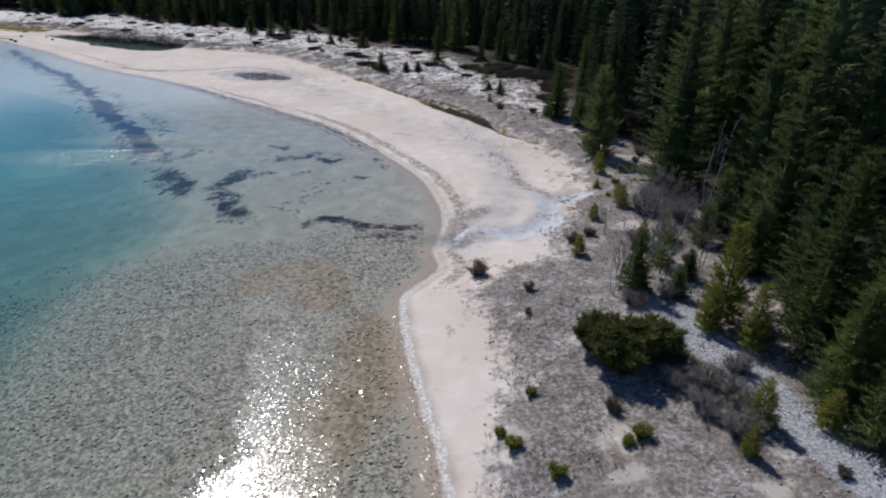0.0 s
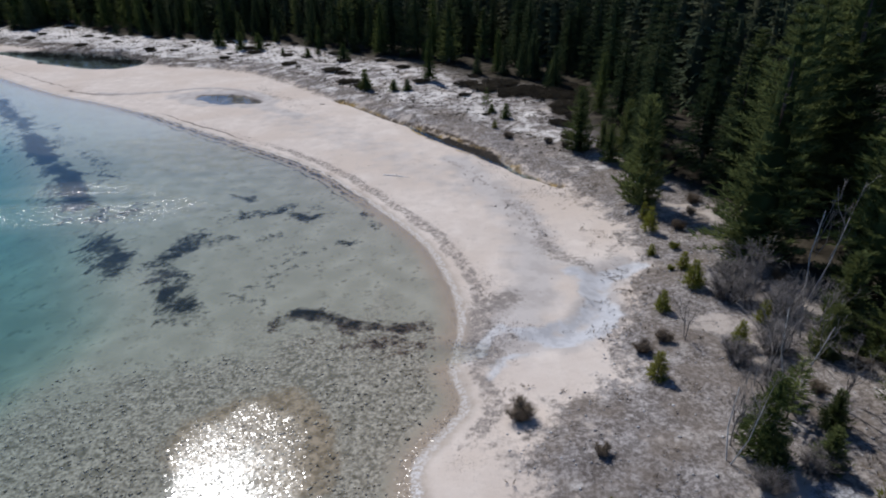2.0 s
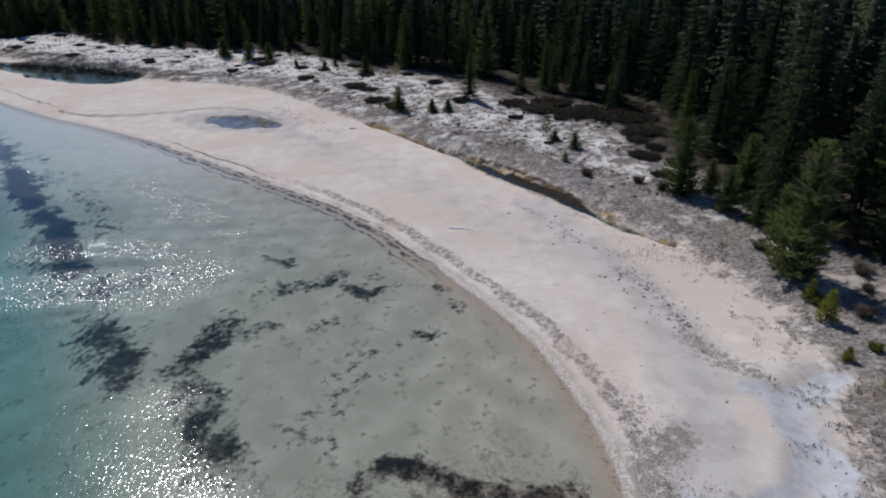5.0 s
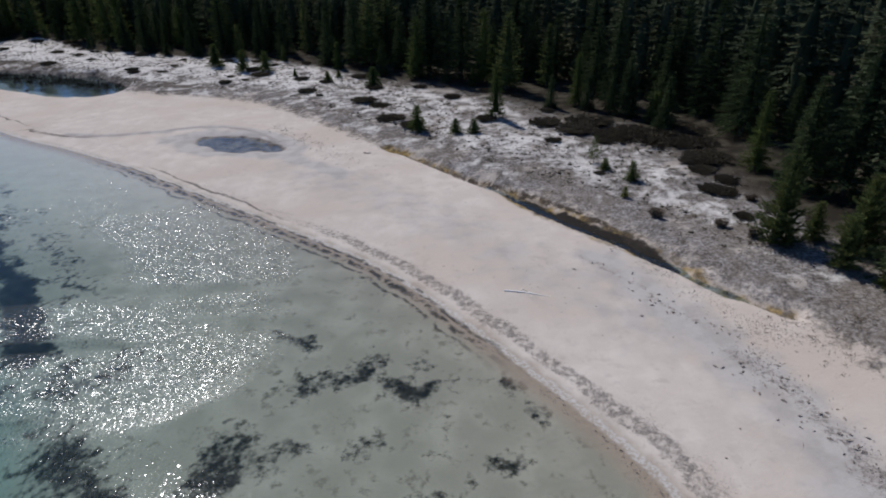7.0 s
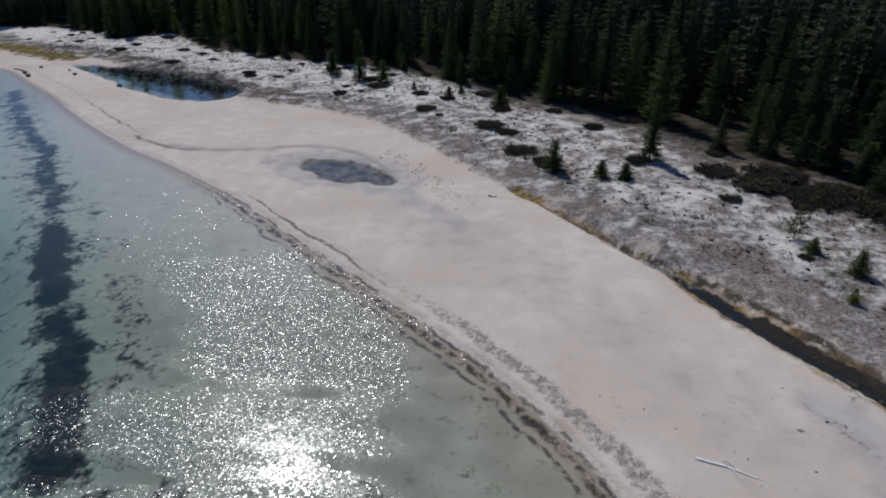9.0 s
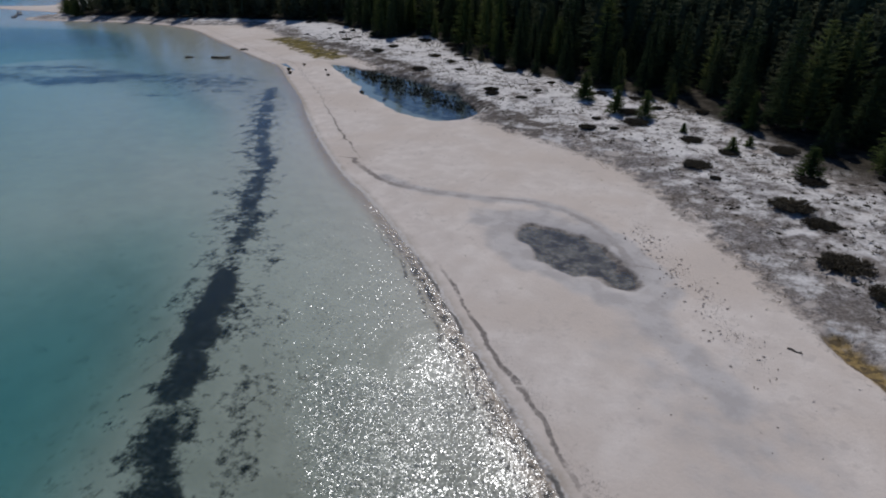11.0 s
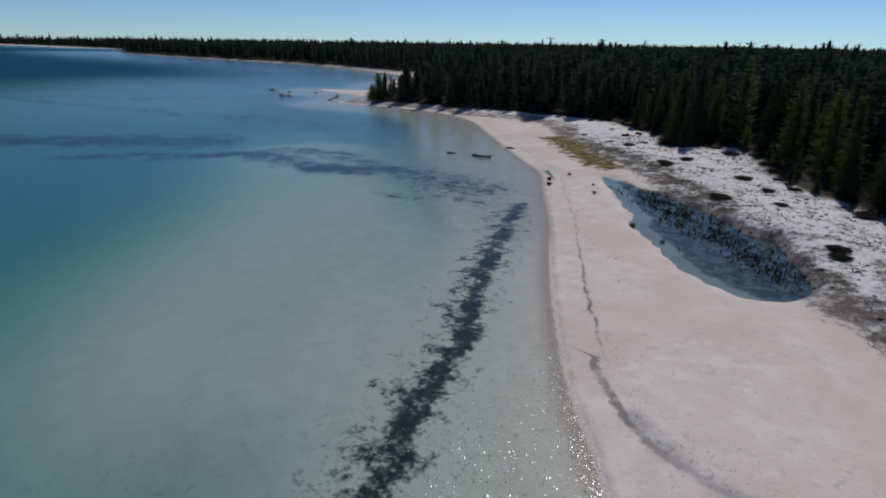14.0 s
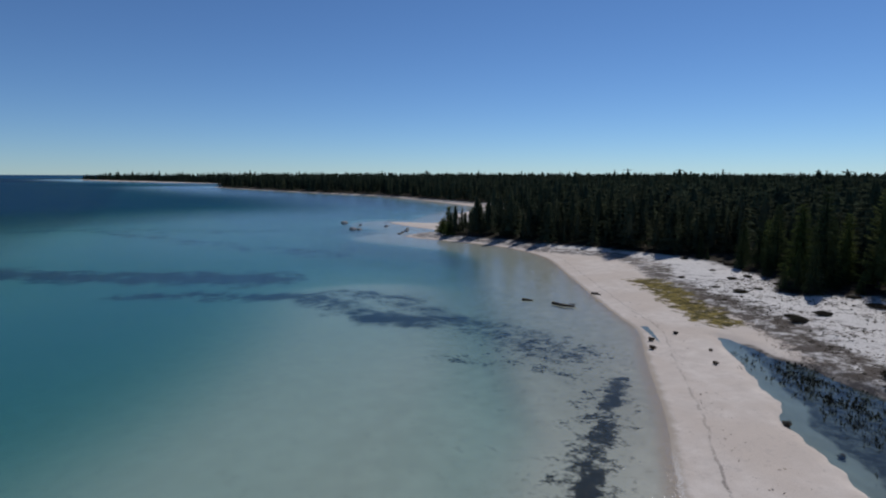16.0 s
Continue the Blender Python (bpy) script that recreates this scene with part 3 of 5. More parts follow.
    give(p, "cobble", ramp(-d_shore, 0.3, 1.5) * ramp(32 - flat[:, 1] + 0.35 * (flat[:, 0] + 8), -6, 6) + 0.22 * ramp(-d_shore, 1, 4) * ramp(58 - flat[:, 1], 0, 14))
    give(p, "stones", np.maximum(ramp(29.5 - flat[:, 1], 0, 5), 0.6 * ramp(104 - flat[:, 1], 0, 8)))
    give(p, "stones_near", ramp(37 - flat[:, 1], 0, 4))
    give(p, "clean", np.maximum(ramp(-d_shore, 9, 22) * ramp(flat[:, 1], 36, 56), 0.8 * ramp(flat[:, 1], 58, 72)) * (1 - 0.8 * ramp(flat[:, 1], 90, 104) * ramp(34 + d_shore, 0, 14)))
    give(p, "tan", np.maximum(band([(-8.2, 27.9), (-7, 28.8), (-5.6, 28.6), (-5, 26.6)], 2.0, 1.1), band([(-4.6, 10), (-4.2, 15), (-3, 18.6), (-1.6, 20.5), (-2.4, 23)], 2.2, 1.1)))
    give(p, "damp", np.maximum.reduce([band([(9.6, 38.4), (8.4, 37.6), (7.6, 35.5), (5.9, 33.1), (4.1, 32.3), (0.3, 32.1)], 1.5), band([(7.4, 38.4), (7.8, 36), (6.6, 34.2)], 1.4, 0.9),
                                       band([(2.2, 56), (4.2, 50), (5.4, 45), (5.4, 41), (4.6, 36.5), (3, 33.4)], 2.2, 0.95), ramp(1.75 - pond(flat), 0, 0.5), band([(-20.4, 77.8), (-17, 75.6), (-15.2, 73.7), (-13.6, 72.1), (-12.2, 70.4)], 1.4, 1.0), band([(-15, 72), (-8, 64.5), (-2, 57), (3, 50)], 4.6, 0.55),
                                       band([(-38, 84.7), (-35, 83.8), (-31.5, 84), (-28.6, 84.6), (-26.4, 85.3), (-23.5, 84.8), (-20.6, 82.9), (-18.2, 79.6)], 0.9, 0.95)]))
    # wet creek strands that get the painted sky sheen and a smoother surface
    give(p, "sheen_film", np.maximum.reduce([band([(10.2, 38.2), (9.4, 37.9), (7.9, 37.0), (7.2, 36.1), (7.7, 34.5), (7.0, 33.3), (5.3, 32.5), (3.8, 33.1)], 0.85, 0.95), band([(7.9, 37), (6.9, 38.2)], 0.9, 0.85), band([(7.4, 36), (6.6, 34.2), (5.4, 33.2)], 1.0, 0.75),
                                       band([(3.8, 33.2), (2.6, 33.5), (1.6, 32.1)], 0.5, 0.75), band([(3.4, 31.6), (2.7, 31.5), (1.9, 30.5)], 0.5, 0.7)]))
    give(p, "mud", np.maximum.reduce([0.95 * ramp(1.12 - pond(flat), 0, 0.4), ramp(lagoon(flat - (0.9, 1.5)), -0.4, 1.6) * ramp(lagoon(flat), -0.3, 0.6)]))
    give(p, "channel", distance(flat, CHANNEL) + 0.85 * ramp(58 - flat[:, 1], 0, 6) + 0.7 * ramp(flat[:, 1], 61, 69) + 0.25 * rough(flat, 1.6, 37))
    give(p, "scarp", ramp(flat[:, 1], 54, 60) * (0.3 + 0.7 * ramp(78 - flat[:, 1], 0, 8)) * ramp(102 - flat[:, 1], 0, 6))
    give(p, "marsh", np.maximum(band([(-99, 138), (-93, 135.2), (-84, 130), (-77, 126.4)], 3.6), 0.0))
    give(p, "strand_south", 0.9 * ramp(flat[:, 1], 25, 28) * (1 - ramp(flat[:, 1], 58, 72)))
    ring = spline([(-42.6, 87.2), (-41.6, 86.3), (-37.6, 84.1), (-35.2, 83.6), (-31.6, 83.9), (-29.4, 84.6), (-26.4, 85.3), (-23.5, 84.8), (-20.7, 82.9), (-18.3, 79.8)])
    give(p, "ring", distance(flat, ring) * np.sign(flat[:, 1] - np.interp(flat[:, 0], ring[:, 0], ring[:, 1])))
    give(p, "strand_north", (1 - ramp(flat[:, 1], 73, 76) * ramp(90 - flat[:, 1], 0, 3)) * ramp(flat[:, 1], 62, 66) * ramp(-d_edge, 1, 2) * (1 - 0.6 * ramp(flat[:, 1], 92, 104)))
    give(p, "distant", 0.9 * ramp(-flat[:, 0], 72, 100))
    give(p, "strand_at", -0.25 + 1.45 * ramp(flat[:, 1], 74, 90))
    give(p, "sunk", ramp(flat[:, 1], 47, 51) * ramp(80 - flat[:, 1], 0, 8))
    give(p, "wrack", np.maximum.reduce([0.55 * ramp(d_shore, 0.8, 1.5) * ramp(3.2 - d_shore, 0, 1.6) * ramp(flat[:, 1], 27, 30) * ramp(45 - flat[:, 1], 0, 6),
                     *(band(line, width, soft) for line, width, soft in (([(-41.8, 86.6), (-40.3, 85.4), (-38.1, 84.7), (-35.2, 83.9), (-32, 84.2)], 0.6, 0.7), ([(1.4, 56), (2.8, 53.8), (4.2, 50.3), (5.8, 49), (7.4, 48)], 0.7, 0.66), ([(4.9, 47.6), (5.9, 45.5), (6, 43.7), (6.2, 42)], 0.8, 0.8), ([(10.2, 46), (7.6, 48.8), (5.8, 47), (6.3, 43.4), (6.5, 40.4), (7.4, 39.2)], 0.9, 0.6), ([(-20, 86), (-16.5, 81), (-13.4, 76.4), (-11.4, 73.2)], 0.9, 0.5),
                                                                ([(3, 32.6), (2.2, 35.5), (2.6, 38)], 0.8, 0.6), ([(-21, 92), (-12, 86), (-9, 80)], 1.0, 0.42), ([(6.0, 41.4), (6.7, 39.8), (7.6, 39)], 1.1, 0.95), ([(3.3, 36), (1.6, 34.8), (1.5, 33.4), (2.2, 31.6)], 1.4, 1.1), ([(4.4, 33.4), (3.0, 33.2), (2.0, 33.6)], 0.7, 0.8), ([(8.6, 34.4), (7.4, 32.8), (7.0, 30.2)], 0.9, 0.95), ([(9.8, 40.6), (9.2, 39.2)], 0.8, 0.8)))]))
    # how far ahead of the trees the shade-darkened floor colour sets in
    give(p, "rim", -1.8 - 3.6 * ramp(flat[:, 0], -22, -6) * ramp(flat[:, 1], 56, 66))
    give(p, "dark", np.maximum(band([(-104, 147), (-92, 141), (-80, 133), (-66, 125), (-52, 117), (-42, 110.5), (-33, 103)], 4.2, 1.1), band([(-20, 93), (-9.5, 81), (-2, 72), (3, 66)], 1.6, 0.5)))
    give(p, "stony", band([(10.8, 23.4), (11.4, 20.8), (12.2, 18.4), (12.7, 16.0), (13.4, 13.5)], 1.1))
    give(p, "pale", ramp(d_edge, 2.6, 5.5) * ramp(flat[:, 1], 46, 60) * (0.56 - 0.14 * ramp(flat[:, 0], -26, -6)) * ramp(-d_wood, -2, 1.5) * (1 - 0.5 * ramp(d_wood, -6, -2) * ramp(flat[:, 0], -22, -6)) + 0.08 * ramp(d_edge, -2, 1) + 0.3 * ramp(flat[:, 1], 64, 74) * ramp(d_edge, -0.5, 1.5) * ramp(5 - d_edge, 0, 3) + 0.22 * ramp(d_edge, 4.5, 8) * ramp(-flat[:, 0], 35, 60) * ramp(-d_wood, 0.5, 3))

keep = (d_shore[quads] < 2.5).any(1)
used = np.unique(quads[keep])
index = np.zeros(len(flat), np.int64)
index[used] = np.arange(len(used))
water = tagged(new("water", mesh_of("water", np.column_stack([flat[used], np.zeros(len(used))]), index[quads[keep]], WATER)), "clear shallow turquoise lake water with small ripples", "water", kind="structure")
give(water.data, "depth", np.maximum(-height[used], 0))
give(water.data, "shore", d_shore[used])
give(water.data, "swash", ramp(26 - flat[used, 1], 0, 6))
out_there = -d_shore[used]
gust = np.exp(-(distance(flat[used], spline([(-30, 48.5), (-24, 50.5), (-18, 51.5), (-17.5, 57), (-20, 62), (-22.5, 65)])) / 4.2) ** 2)
laps = np.exp(-(distance(flat[used], spline([(-4.6, 8), (-4.2, 14), (-4.6, 20), (-5.8, 25), (-7, 28)])) / 2.2) ** 2) * (0.8 + 0.8 * rough(flat[used], 2, 96))
gust *= np.clip(0.75 + 1.3 * rough(flat[used] * (0.35, 1.3), 3.0, 92), 0, 1.3)
inshore = ramp(flat[used, 1], 58, 66) * ramp(15 - out_there, 0, 5)
breeze = np.exp(-(distance(flat[used], spline([(-23.5, 68), (-21, 65), (-19.2, 62), (-18.6, 57)])) / 2.5) ** 2)
give(water.data, "ruffle", 0.05 + 0.27 * ramp(out_there, 8, 20) + 0.12 * ramp(gust, 0.05, 0.5) + 0.12 * inshore + 0.6 * ramp(out_there, 60, 200))
cove = np.maximum(np.exp(-(distance(flat[used], spline([(-2.0, 8), (-2.5, 15.8), (-3.6, 19.5), (-5.6, 24.0)])) / 1.2) ** 2), np.exp(-(np.hypot(flat[used, 0] + 14.4, flat[used, 1] - 39.8) / 1.3) ** 2)) * np.clip(0.8 + 0.9 * rough(flat[used], 1.6, 98), 0, 1)
lapping = ramp(-0.9 + out_there, 0, -0.6)
give(water.data, "glitter", np.clip(np.maximum.reduce([0.85 * ramp(gust, 0.03, 0.5), 1.0 * breeze, (0.5 + 0.4 * rough(flat[used], 3, 96)) * (1 - 0.92 * ramp(inshore, 0.0, 0.4)), 0.14 * inshore * (0.9 + 0.8 * rough(flat[used], 4, 93)), 0.8 * lapping]), 0, 1))
give(water.data, "chop", np.maximum.reduce([0.008 + 0.09 * ramp(out_there, 9, 16) + 0.085 * cove + 0.25 * ramp(flat[used, 1], 92, 112), 0.52 * ramp(gust, 0.02, 0.6), 0.24 * breeze, 0.46 * inshore * (1 - ramp(breeze, 0.1, 0.5)), 0.4 * lapping, 0.3 * laps]))
give(water.data, "wavelet", np.where((flat[used, 1] > 6) & (flat[used, 1] < 25.5), 0.9 * (flat[used, 0] - np.interp(flat[used, 1], [6, 15.3, 17.2, 19.6, 21.3, 25], [1.2, 0.0, -0.6, -1.3, -2.5, -3.8])), 9.0))
give(water.data, "open", ramp(out_there, 8, 150))


def pool(name, line, half, level, depth, label):
    """A still sheet of water over a hollow along a line of the plan."""
    line = spline(line, 3)
    way = np.gradient(line, axis=0)
    side = np.stack([-way[:, 1], way[:, 0]], 1) / np.linalg.norm(way, axis=1)[:, None] * half
    v = np.column_stack([np.vstack([line - side, line + side]), np.full(2 * len(line), level)])
    k = len(line)
    me = mesh_of(name, v, [(i, i + 1, k + i + 1, k + i) for i in range(k - 1)], POOL)
    give(me, "depth", np.full(len(v), depth)), give(me, "ruffle", np.full(len(v), 0.2)), give(me, "wavelet", np.full(len(v), 9.0)), give(me, "glitter", np.zeros(len(v))), give(me, "chop", np.zeros(len(v))), give(me, "shore", np.full(len(v), -9.0))
    return tagged(new(name, me), label, "water", kind="structure")


pool("pond_water", [(-27, 82), (-23.2, 81.2), (-20.6, 79.8), (-17.5, 77.4)], 3.0, 0.16, 0.2, "shallow brown pool on the sand")
pool("lagoon_water", [(-77, 124), (-66, 118), (-60, 114.8), (-53, 110.9), (-47, 107.8), (-38, 102.8)], 6.6, 0.10, 1.0, "still dark lagoon behind the beach")
pool("channel_water", [(-2, 67.6), (0.9, 62.6), (2.5, 60.0), (3.9, 58.1), (5.6, 55.3), (8.0, 51.4)], 0.9, 0.04, 0.6, "narrow dark pool behind the beach")


# ---- trees ----
def sprays(at, way, long, wide, gen):
    """Flat pointed scraps from the places at, along way."""
    k = len(at)
    way = way / np.linalg.norm(way, axis=1)[:, None]
    side = np.cross(way, gen.normal(size=(k, 3)) * 0.55 + (0, 0, 1))
    side /= np.linalg.norm(side, axis=1)[:, None]
    tip = at + way * long[:, None] - np.array((0, 0, 0.12)) * long[:, None]
    mid = at + way * long[:, None] * 0.45
    v = np.stack([at, mid + side * wide[:, None], tip, mid - side * wide[:, None]], 1).reshape(-1, 3)
    b = np.arange(k)[:, None] * 4
    return v, np.vstack([b + (0, 1, 2), b + (0, 2, 3)])


def needles(at, way, long, gen, fan=3, thin=0.075, spread=0.42):
    """Sprays of foliage from the places at, along way: each a fan of thin pointed blades."""
    k = len(at)
    way = way / np.linalg.norm(way, axis=1)[:, None]
    side = np.cross(way, gen.normal(size=(k, 3)) * 0.6 + (0, 0, 1))
    side /= np.linalg.norm(side, axis=1)[:, None]
    tris = []
    for j in range(fan):
        off = (j - (fan - 1) / 2) / max(1, fan - 1) * 2
        w = way + side * spread * off + gen.normal(0, 0.16, (k, 3))
        root = at + way * (long * 0.25 * gen.random(k))[:, None]
        s = np.cross(w, gen.normal(size=(k, 3)))
        s *= (long * thin / np.linalg.norm(s, axis=1))[:, None]
        tris.append(np.stack([root - s, root + s, root + w * (long * (1 - 0.25 * abs(off)) * gen.uniform(0.8, 1.15, k))[:, None]], 1))
    v = np.concatenate(tris, 0).reshape(-1, 3)
    return v, np.arange(len(v)).reshape(-1, 3)


def crown(gen, tall, wide, low, whorls, arms, pairs, size, droop=0.15, shape=0.85, ragged=0.25, core=0.45, fan=0, lift=0.0):
    """Whorls of branches round a dark core, each branch a flat bough with sprays to both sides."""
    at, way, long = [], [], []
    for w in range(whorls):
        s = (w + gen.random() * 0.7) / whorls
        z = low + (tall - low) * s
        reach = wide * ((1 - s) ** shape + 0.05) * (1 - ragged * gen.random())
        phase = gen.random() * math.tau
        count = max(3, round(arms * (1 - 0.4 * s)))
        for a in range(count):
            ang = phase + a * math.tau / count + gen.normal(0, 0.25)
            r = reach * (1 - ragged * gen.random())
            rise = gen.normal(0, 0.08) + 0.45 * s
            c, n = math.cos(ang), math.sin(ang)
            for q in np.linspace(0.3, 1.0, pairs):
                h = z + (rise - droop * q) * r * q
                for side in (-1, 1, 0) if q > 0.95 else (-1, 1):
                    t = ang + side * (0.75 + gen.normal(0, 0.15)) + gen.normal(0, 0.12)
                    at.append((c * r * q * 0.86, n * r * q * 0.86, h + gen.normal(0, 0.04)))
                    way.append((math.cos(t), math.sin(t), gen.normal(0, 0.16) + rise * 0.6 - droop * q + lift))
                    long.append(size * (0.65 + 0.6 * gen.random()) * (1 - 0.5 * s) * (1.15 - 0.45 * q))
    for _ in range(5):
        at.append((0, 0, tall - size * (0.3 + gen.random()))), way.append((*gen.normal(0, 0.16, 2), 1)), long.append(size * 0.5)
    long = np.array(long)
    if fan:
        v, f = needles(np.array(at), np.array(way), long, gen, fan)
    else:
        v, f = sprays(np.array(at), np.array(way), long, long * (0.13 + 0.1 * gen.random(len(long))), gen)
    if core:
        rings, turns, k = 6, 7, len(v)
        more = []
        for i, z in enumerate(np.linspace(low + 0.06 * tall, tall * 0.94, rings)):
            s = (z - low) / (tall - low)
            for a in range(turns):
                r = wide * ((1 - s) ** shape) * core * gen.uniform(0.45, 1.1)
                t = a * math.tau / turns + i * 0.4
                more.append((r * math.cos(t), r * math.sin(t), z + gen.normal(0, 0.03 * tall)))
        v = np.vstack([v, more])
        g = np.array([(k + r * turns + a, k + r * turns + (a + 1) % turns, k + (r + 1) * turns + (a + 1) % turns, k + (r + 1) * turns + a) for r in range(rings - 1) for a in range(turns)])
        f = np.vstack([f, g[:, :3], g[:, [0, 2, 3]]])
    return v, f


def tube(points, radii, sides=6):
    """A tapered round limb through points."""
    v, f = [], []
    points = [Vector(p) for p in points]
    for i, (p, r) in enumerate(zip(points, radii)):
        way = (points[min(i + 1, len(points) - 1)] - points[max(i - 1, 0)]).normalized()
        turn = way.to_track_quat("Z", "Y")
        for a in range(sides):
            v.append(tuple(p + turn @ Vector((r * math.cos(a * math.tau / sides), r * math.sin(a * math.tau / sides), 0))))
    for i in range(len(points) - 1):
        for a in range(sides):
            q = [i * sides + a, i * sides + (a + 1) % sides, (i + 1) * sides + (a + 1) % sides, (i + 1) * sides + a]
            f += [q[:3], [q[0], q[2], q[3]]]
    return np.array(v), np.array(f)


def joined(pieces):
    vs, fs, k = [], [], 0
    for v, f in pieces:
        vs.append(v), fs.append(np.asarray(f) + k)
        k += len(v)
    return np.vstack(vs), np.vstack(fs)


def part(name, geometry, material, parent, label=""):
    ob = new(name, mesh_of(name, *geometry, material))
    ob.parent = parent
    return tagged(ob, label)


def ground_at(places):
    return terrain(np.asarray(places, float))[0]


def stand(thing, x, y, size=1.0, turn=0.0, broad=1.0, z=None):
    """Puts a thing on the ground."""
    z = ground_at([(x, y)])[0] if z is None else z
    thing.matrix_basis = pose(x, y, z - 0.03, 0, 0, turn) @ Matrix.Diagonal((size * broad, size * broad, size, 1))
    return thing


def copies(proto, places, group="", label=""):
    """Stands a thing at the first of the places (x, y, size, broad) and copies of it at the rest."""
    zs = ground_at([p[:2] for p in places])
    made = []
    for (x, y, size, broad), z in zip(places, zs):
        turn = random.uniform(0, 360)
        m = pose(x, y, z - 0.03, 0, 0, turn) @ Matrix.Diagonal((size * broad, size * broad, size, 1))
        if made:
            made.append(copy_thing(proto, m @ Matrix.Diagonal((*(1 / c for c in proto.scale), 1))))
        else:
            proto.matrix_basis = m
            made.append(proto)
        tagged(made[-1], label, group=group)
    return made


def conifer(name, seed, tall, wide, low, whorls, arms, pairs, size, material, label, droop=0.15, shape=0.85, ragged=0.25, core=0.45, lift=0.0):
    gen = np.random.default_rng(seed)
    thing = tagged(new(name), label, "tree")
    lean = gen.normal(0, 0.02, 2) * tall
    part("trunk", tube([(0, 0, -0.3), (0, 0, tall * 0.3), (lean[0] * 0.4, lean[1] * 0.4, tall * 0.65), (0, 0, tall * 0.97)], [tall * 0.014 + 0.02, tall * 0.011 + 0.01, tall * 0.006, 0.01]), BARK, thing)
    part("crown", crown(gen, tall, wide, low, whorls, arms, pairs, size, droop, shape, ragged, core, 3, lift), material, thing)
    return thing


def scatter(lo, hi, gap, seed):
    """Jittered places over a rectangle of the plan."""
    gen = np.random.default_rng(seed)
    x, y = np.meshgrid(np.arange(lo[0], hi[0], gap), np.arange(lo[1], hi[1], gap))
    return np.stack([x.ravel(), y.ravel()], 1) + gen.uniform(-0.45, 0.45, (x.size, 2)) * gap


def shrub(name, seed, wide, tall, stems, per, size, material, label, category="bush", thin=0.075, fan=3):
    """A bush of several leaning stems with sprays of foliage round each."""
    gen = np.random.default_rng(seed)
    thing = tagged(new(name), label, category)
    at, way, limbs = [], [], []
    for k in range(stems):
        t, r = gen.random() * math.tau, wide * math.sqrt(gen.random()) * 0.8
        top = np.array((math.cos(t) * r, math.sin(t) * r, tall * (1 - 0.55 * (r / wide) ** 2) * gen.uniform(0.7, 1.08)))
        foot = top * (0.35, 0.35, 0)
        limbs.append(tube([foot - (0, 0, 0.1), (foot + top) / 2, top * (1, 1, 0.9)], [0.03, 0.02, 0.008], 4))
        for _ in range(per):
            s = gen.random() ** 0.7
            p = foot + (top - foot) * s
            q = gen.random() * math.tau
            at.append(p + gen.normal(0, 0.12 * wide / max(1, stems) ** 0.3, 3) * (1, 1, 0.5))
            way.append((math.cos(q) + top[0] * 0.4, math.sin(q) + top[1] * 0.4, gen.uniform(0.1, 1.1)))
    at = np.array(at)
    at[:, 2] = np.maximum(at[:, 2], 0.05)
    long = size * gen.uniform(0.6, 1.3, len(at))
    part("branch_frame", joined(limbs), BARK, thing)
    part("foliage", needles(at, np.array(way), long, gen, fan, thin), material, thing)
    return thing


def bare_tree(name, seed, tall, trunks, material, label, category="tree", twig=1.0, spread=0.42, stout=0.012, base=0.45):
    """A leafless tree of forking limbs and fine twigs."""
    gen = np.random.default_rng(seed)
    thing = tagged(new(name), label, category)

    def fork(p, way, long, r, level, out):
        q = p + way * long
        bend = p + way * long * 0.5 + gen.normal(0, 0.04 * long, 3)
        out.append(tube([p, bend, q], [r, r * 0.8, r * 0.55], 5 if level < 2 else 3))
        if level < 4:
            for _ in range(3 if level else 4):
                w = way + gen.normal(0, spread, 3) + (0, 0, 0.12)
                fork(p + way * long * gen.uniform(0.45, 1.0), w / np.linalg.norm(w), long * gen.uniform(0.5, 0.75) * twig, max(r * 0.5, 0.006), level + 1, out)

    stems, twigs = [], []
    for k in range(trunks):
        t = gen.random() * math.tau
        way = np.array((math.cos(t) * 0.16, math.sin(t) * 0.16, 1.0))
        foot = np.array((math.cos(t) * 0.12, math.sin(t) * 0.12, -0.1)) * (trunks > 1)
        out = []
        fork(foot, way / np.linalg.norm(way), tall * gen.uniform(base - 0.05, base + 0.05), stout * tall, 0, out)
        stems.append(out[0]), twigs.extend(out[1:])
        part("trunk", out[0], material, thing)
    part("twig_crown", joined(twigs), GREY_BARK, thing)
    return thing


# the forest edge, tree by tree
SPRUCE_TREE = conifer("spruce", 1, 12.0, 2.7, 0.6, 27, 9, 7, 0.6, SPRUCE, "tall dark green spruce at the forest edge", 0.22, 0.85, 0.3, 0.2)
CEDAR_TREE = conifer("cedar", 2, 10.5, 2.5, 0.2, 30, 11, 7, 0.5, CEDAR, "full dark green cedar with dense fronds", 0.02, 0.55, 0.4, 0.25, 0.3)
PINE_TREE = conifer("white_pine", 3, 13.0, 3.3, 0.3, 24, 10, 8, 0.72, PINE, "tall full white pine with feathery upswept boughs", -0.1, 0.62, 0.42, 0.25, 0.4)
FIR_TREE = conifer("balsam_fir", 4, 9.5, 2.0, 0.3, 26, 8, 5, 0.65, SPRUCE, "narrow dark fir with a pointed top", 0.16, 0.9, 0.3, 0.2)
EDGE_TREES = [(SPRUCE_TREE, 0.34), (CEDAR_TREE, 0.30), (PINE_TREE, 0.22), (FIR_TREE, 0.14)]

